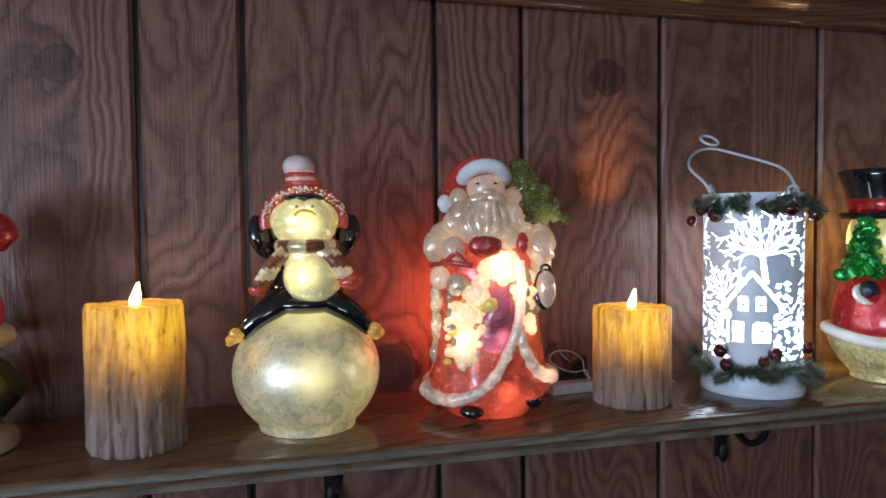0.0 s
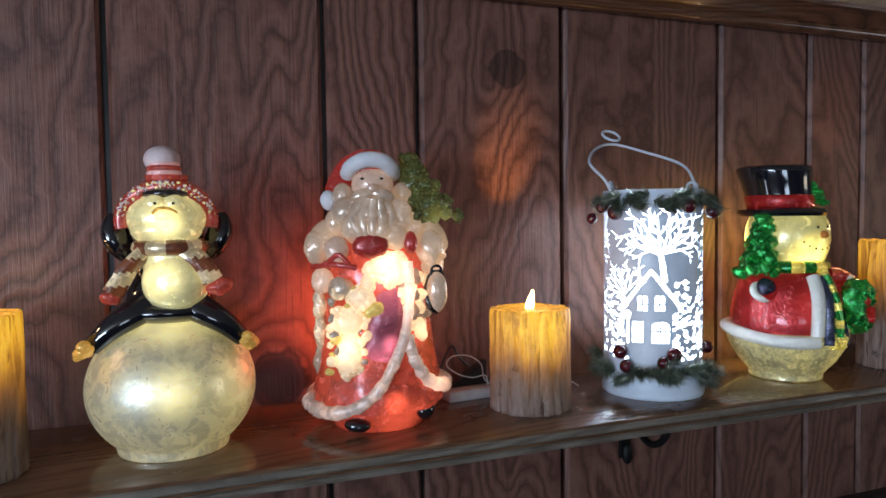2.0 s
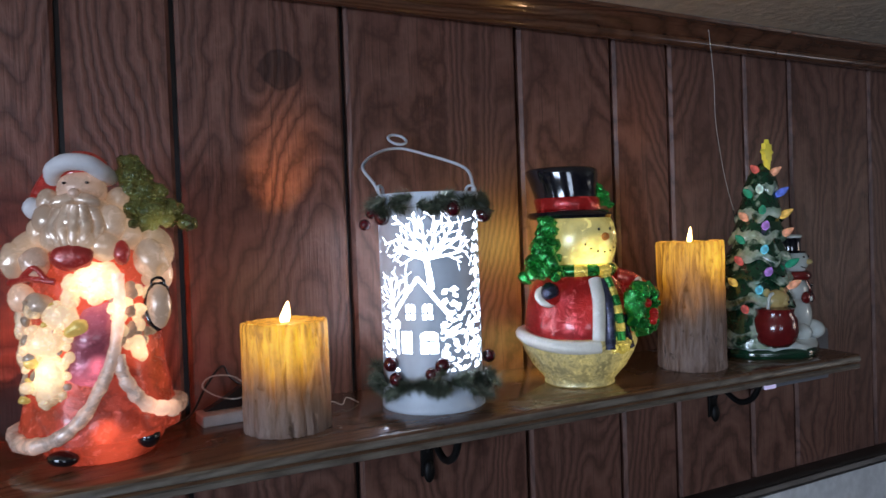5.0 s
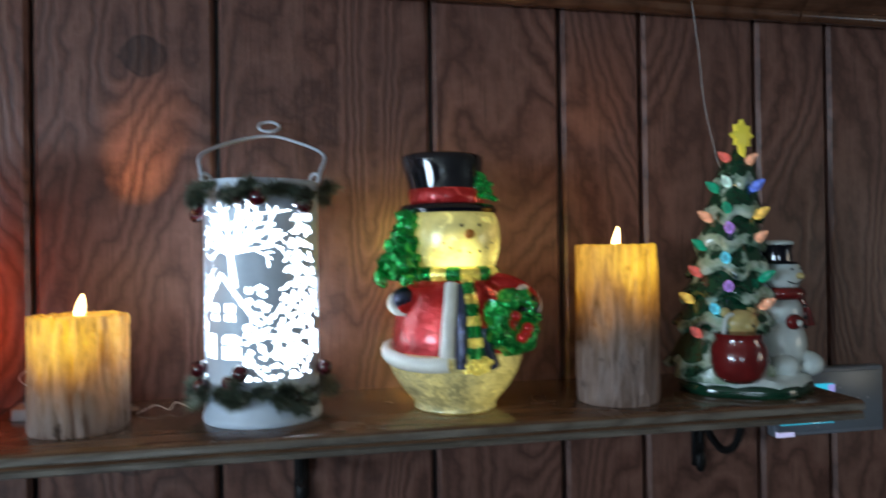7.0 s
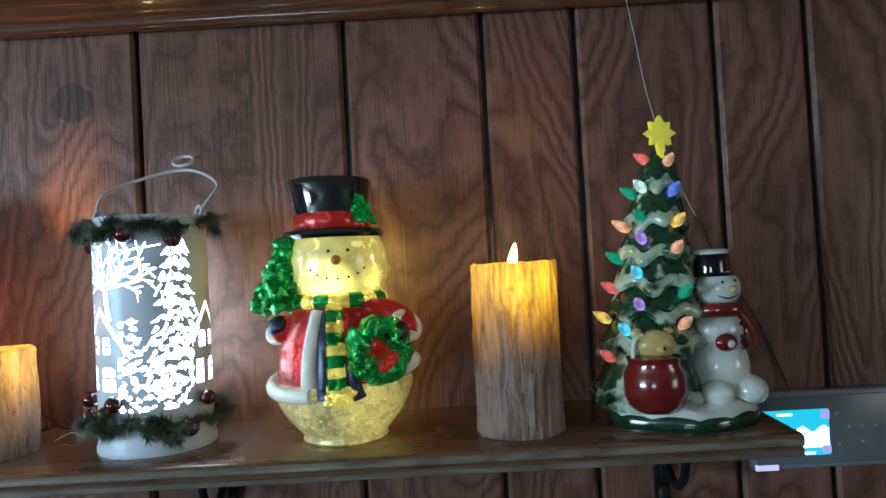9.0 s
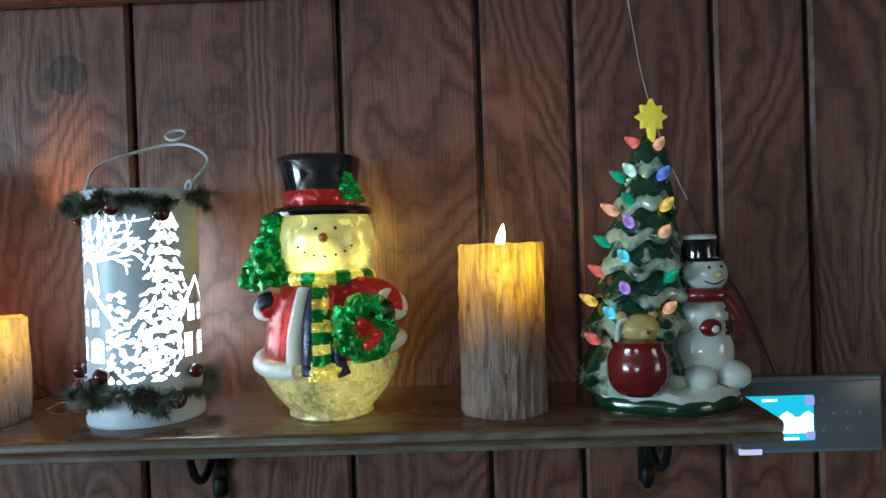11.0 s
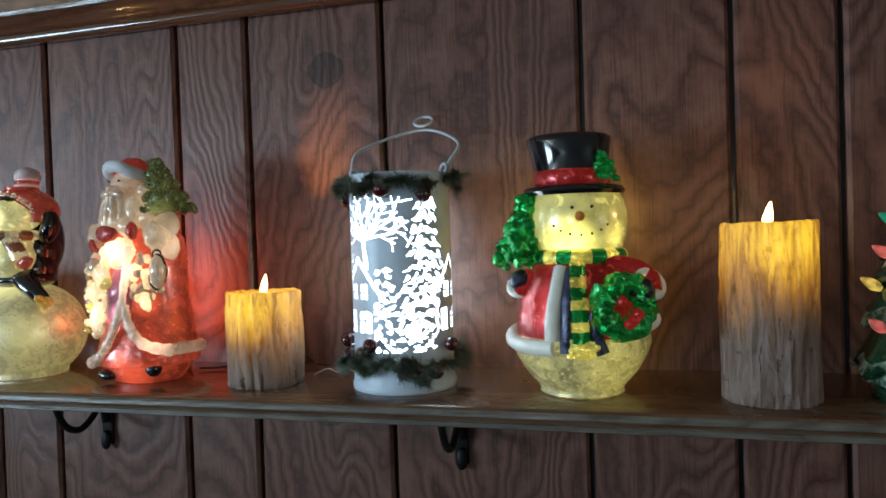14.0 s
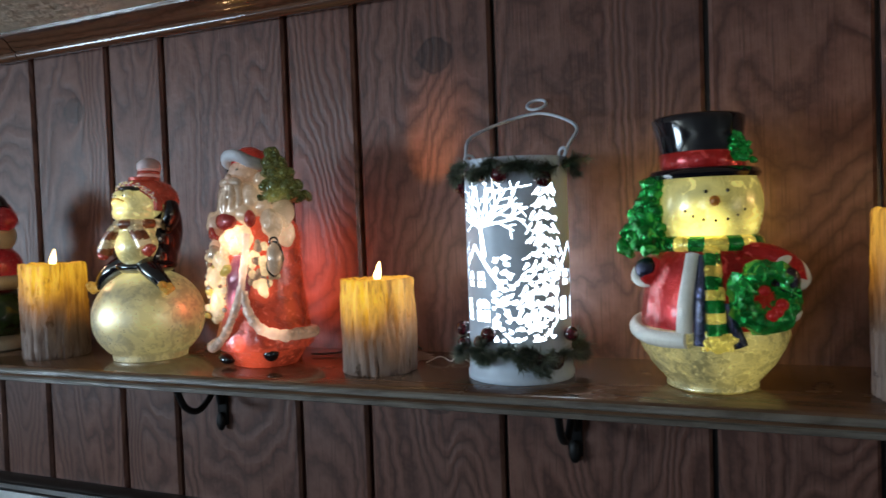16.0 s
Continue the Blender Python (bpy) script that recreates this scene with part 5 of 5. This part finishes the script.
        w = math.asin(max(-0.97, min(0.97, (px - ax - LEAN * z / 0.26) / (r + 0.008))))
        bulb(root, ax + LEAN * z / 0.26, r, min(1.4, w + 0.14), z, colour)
    # snowman leaning on the tree, one plain shape
    s = Shape()
    sx = 0.0355
    s.ell((sx, -0.010, 0.050), (0.0275, 0.024, 0.034), 0, seg=28, rings=16)
    s.ell((sx + 0.018, -0.026, 0.030), (0.016, 0.018, 0.014), 0)
    s.ell((sx - 0.014, -0.026, 0.029), (0.015, 0.016, 0.013), 0)
    s.ell((sx, -0.010, 0.085), (0.0235, 0.020, 0.022), 0, seg=24, rings=14)
    s.ell((sx + 0.002, -0.012, 0.125), (0.0205, 0.0190, 0.0190), 0, seg=26, rings=16)
    s.lathe([(0.021, 0.137), (0.0215, 0.139), (0.0155, 0.1405), (0.0150, 0.152), (0.0170, 0.160), (0.010, 0.162)], 1, c=(sx - 0.002, -0.008), seg=26)
    s.lathe([(0.0165, 0.158), (0.0172, 0.1605), (0.0150, 0.1625), (0.004, 0.163)], 0, c=(sx - 0.002, -0.008), seg=26)
    s.torus((sx, -0.010, 0.1055), 0.0185, 0.0072, 2, seg=26)
    s.tube([(sx + 0.016, -0.012, 0.102), (sx + 0.026, -0.014, 0.085), (sx + 0.028, -0.018, 0.068)], lambda f: 0.009 + 0.001 * f, 2)
    s.ell((sx + 0.004, -0.032, 0.1245), (0.0040, 0.0050, 0.0036), 3, seg=12, rings=8)
    for px, pz in ((-0.004, 0.1315), (0.0085, 0.1322)):
        s.ell((sx + px, -0.0295, pz), 0.0014, 1, seg=8, rings=5)
    s.tube([(sx - 0.008, -0.0270, 0.1190), (sx + 0.001, -0.0300, 0.1160), (sx + 0.012, -0.0275, 0.1195)], 0.0007, 1, seg=6)
    for pz in (0.092, 0.080, 0.070):
        s.ell((sx + 0.011, -0.0315, pz), (0.0022, 0.002, 0.0022), 1, seg=8, rings=6)
    s.ell((sx - 0.006, -0.0330, 0.076), (0.0105, 0.0055, 0.0085), 2, seg=16)
    s.ell((sx - 0.004, -0.0382, 0.075), (0.0040, 0.0014, 0.0036), 0, seg=10, rings=6)
    hub = Matrix.Translation((sx, -0.010, 0))
    s.bm.transform(Matrix.Translation((0.003, 0.014, 0.0)) @ hub @ Matrix.Rotation(radians(26), 4, "Z") @ Matrix.Diagonal((0.98, 0.98, 0.955, 1.0)) @ hub.inverted())
    s.done("ceramic_snowman", [M_CERAMIC, M_BLACKGLOSS, M_REDGLAZE, M_TAN], root, "white ceramic snowman with black hat and red scarf")
    # sack with toys
    s = Shape()
    s.lathe([(0.018, 0.012), (0.025, 0.018), (0.0285, 0.030), (0.0270, 0.044), (0.0225, 0.052), (0.0245, 0.0575), (0.012, 0.060)], 0, c=(ax + 0.008, -0.040), seg=32)
    s.ell((ax + 0.010, -0.042, 0.067), (0.0180, 0.0130, 0.0130), 1, seg=20)
    for px in (-0.006, 0.022):
        s.ell((ax + px, -0.040, 0.077), (0.0055, 0.0040, 0.0050), 1, seg=12)
    s.ell((ax + 0.012, -0.0530, 0.0645), (0.0058, 0.0045, 0.0045), 1, seg=12)
    s.ell((ax + 0.013, -0.0575, 0.0655), 0.0016, 2, seg=8, rings=5)
    s.tube([(ax - 0.012, -0.046, 0.058), (ax - 0.010, -0.047, 0.072), (ax - 0.002, -0.046, 0.076)], 0.0021, 3)
    hub = Matrix.Translation((ax + 0.008, -0.036, 0.012))
    s.bm.transform(Matrix.Translation((0, 0, 0.005)) @ hub @ Matrix.Rotation(radians(16), 4, "Z") @ Matrix.Diagonal((0.98, 0.95, 1.04, 1.0)) @ hub.inverted())
    s.done("toy_sack", [M_REDGLAZE, M_TAN, M_BLACK, M_CERAMIC], root, "dark red glazed sack with a tan toy head")


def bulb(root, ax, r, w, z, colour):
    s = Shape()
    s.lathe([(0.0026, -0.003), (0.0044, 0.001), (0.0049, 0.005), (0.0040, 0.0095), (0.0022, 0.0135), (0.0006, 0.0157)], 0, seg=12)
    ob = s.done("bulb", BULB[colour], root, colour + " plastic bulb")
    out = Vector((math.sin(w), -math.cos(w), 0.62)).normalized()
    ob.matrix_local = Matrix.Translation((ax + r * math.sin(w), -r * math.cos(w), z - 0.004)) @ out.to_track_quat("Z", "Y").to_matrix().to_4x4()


ceramic_tree(0.9195, 0.588, -16)


# ---------------------------------------------------------------- wall panel with a lit display
def wall_panel_display():
    root = thing("control_panel", pose(1.104, WALL - 0.001, 1.301), "dark grey wall control panel with a lit blue screen", "control panel")
    part("housing", box((-0.078, -0.014, -0.041), (0.078, 0.0, 0.041), 0.003), M_GREYPLASTIC, root)
    part("faceplate", box((-0.074, -0.0165, -0.036), (0.074, -0.0145, 0.036), 0.0008), plain("smoked_faceplate", (0.15, 0.165, 0.19), 0.3, vary=0.05, bump=0.0), root)
    part("screen", box((-0.071, -0.0178, -0.026), (0.003, -0.0168, 0.022)), glow("screen_sky", (0.05, 0.55, 0.75), 0.7, (0.02, 0.05, 0.06)), root, "lit blue display", smooth=False)
    cloud = glow("screen_cloud", (0.75, 0.95, 1.0), 1.3, (0.1, 0.1, 0.1))
    bm = bmesh.new()
    rim = [(-0.067, -0.018), (0.002, -0.018)] + [(0.002 - 0.0046 * k, 0.002 + 0.0035 * math.sin(k * 1.3)) for k in range(16)]
    bm.faces.new([bm.verts.new((u, -0.0184, v)) for u, v in rim])
    part("screen_picture", bm, cloud, root, "pale cloud band on the display", smooth=False)
    violet = glow("violet_icon", (0.45, 0.40, 0.9), 0.6, (0.05, 0.05, 0.1))
    for lo, hi, m in (((-0.006, -0.0196, 0.012), (0.003, -0.0190, 0.021), violet), ((-0.006, -0.0196, -0.0235), (0.003, -0.0190, -0.016), violet), ((-0.030, -0.0196, -0.0245), (-0.014, -0.0190, -0.022), cloud), ((-0.052, -0.0196, 0.0165), (-0.036, -0.0190, 0.019), cloud)):
        part("screen_icon", box(lo, hi), m, root, smooth=False)
    key = plain("key_print", (0.35, 0.37, 0.38), 0.5, bump=0.0)
    for u, v in ((0.012, 0.016), (0.024, 0.002), (0.038, 0.002), (0.052, 0.002), (0.013, -0.016), (0.038, -0.014)):
        part("key_mark", box((u - 0.0012, -0.0172, v - 0.0012), (u + 0.0012, -0.0166, v + 0.0012)), key, root, smooth=False)
    part("indicator", box((-0.076, -0.0166, -0.0405), (-0.052, -0.0142, -0.0345)), glow("indicator_violet", (0.72, 0.68, 1.0), 0.55, (0.1, 0.1, 0.2)), root, "violet indicator light", smooth=False)


wall_panel_display()


# ---------------------------------------------------------------- battery box, cords
def battery_box():
    root = thing("battery_box", pose(0.236, 0.648, Z0, 0, 0, 6), "small white battery box with dark lid and loose wire", "battery box")
    part("case", box((-0.026, -0.014, 0.0), (0.026, 0.016, 0.011), 0.0015), plain("white_plastic", (0.55, 0.52, 0.50), 0.4, bump=0.0), root)
    bm = bmesh.new()
    pts = [(-0.020, 0.0115), (0.026, 0.0115), (0.026, 0.036), (0.014, 0.030), (-0.006, 0.018)]
    a = [bm.verts.new((u, 0.002, v)) for u, v in pts]
    b = [bm.verts.new((u, 0.012, v)) for u, v in pts]
    bm.faces.new(a), bm.faces.new(b)
    for k in range(5):
        bm.faces.new((a[k], a[(k + 1) % 5], b[(k + 1) % 5], b[k]))
    part("raised_lid", bm, M_BLACK, root, "black raised lid", smooth=False)
    s = Shape()
    s.tube([(0.024, -0.004, 0.010), (0.020, -0.006, 0.022), (0.006, -0.004, 0.021), (-0.010, -0.002, 0.026), (-0.022, 0.0, 0.036), (-0.014, 0.002, 0.044), (0.004, 0.0, 0.043), (0.016, -0.004, 0.034), (0.018, -0.006, 0.020), (0.025, -0.006, 0.013)], 0.0007, seg=6)
    s.done("wire", M_WIRE, root, "thin white looped wire")


battery_box()


def cord(name, points, radius, material, label, steps=8):
    s = Shape()
    s.tube(points, radius, 0, seg=6, steps=steps)
    return s.done(name, material, None, label, category="cord")


cord("lamp_cord", [(0.165, 0.640, Z0 + 0.0035), (0.200, 0.655, Z0 + 0.006), (0.222, 0.680, Z0 + 0.030), (0.240, 0.6955, Z0 + 0.045), (0.250, 0.697, Z0 + 0.030), (0.285, 0.696, Z0 + 0.0025)], 0.0012, M_BLACK, "thin black cord behind the candle on the shelf")
cord("fairy_wire", [(0.318, 0.630, Z0 + 0.0012), (0.334, 0.632, Z0 + 0.008), (0.346, 0.634, Z0 + 0.003), (0.352, 0.636, Z0 + 0.009), (0.366, 0.640, Z0 + 0.0012)], 0.0006, M_WIRE, "short curl of thin pale wire on the shelf")
cord("hanging_thread", [(0.913, 0.668, 1.7885), (0.925, 0.672, 1.72), (0.938, 0.682, 1.66), (0.962, 0.690, 1.585), (0.985, 0.6955, 1.535)], 0.0004, M_WIRE, "pale thin thread hanging from the crown moulding")
# lower length of the thread, darker, as its own tube
cord("dark_thread_end", [(0.986, 0.6975, 1.534), (1.015, 0.698, 1.47), (1.045, 0.698, 1.42), (1.075, 0.6975, 1.343)], 0.0008, M_BLACK, "thin dark lower length of the thread down the panelling")

planks(wall_north)
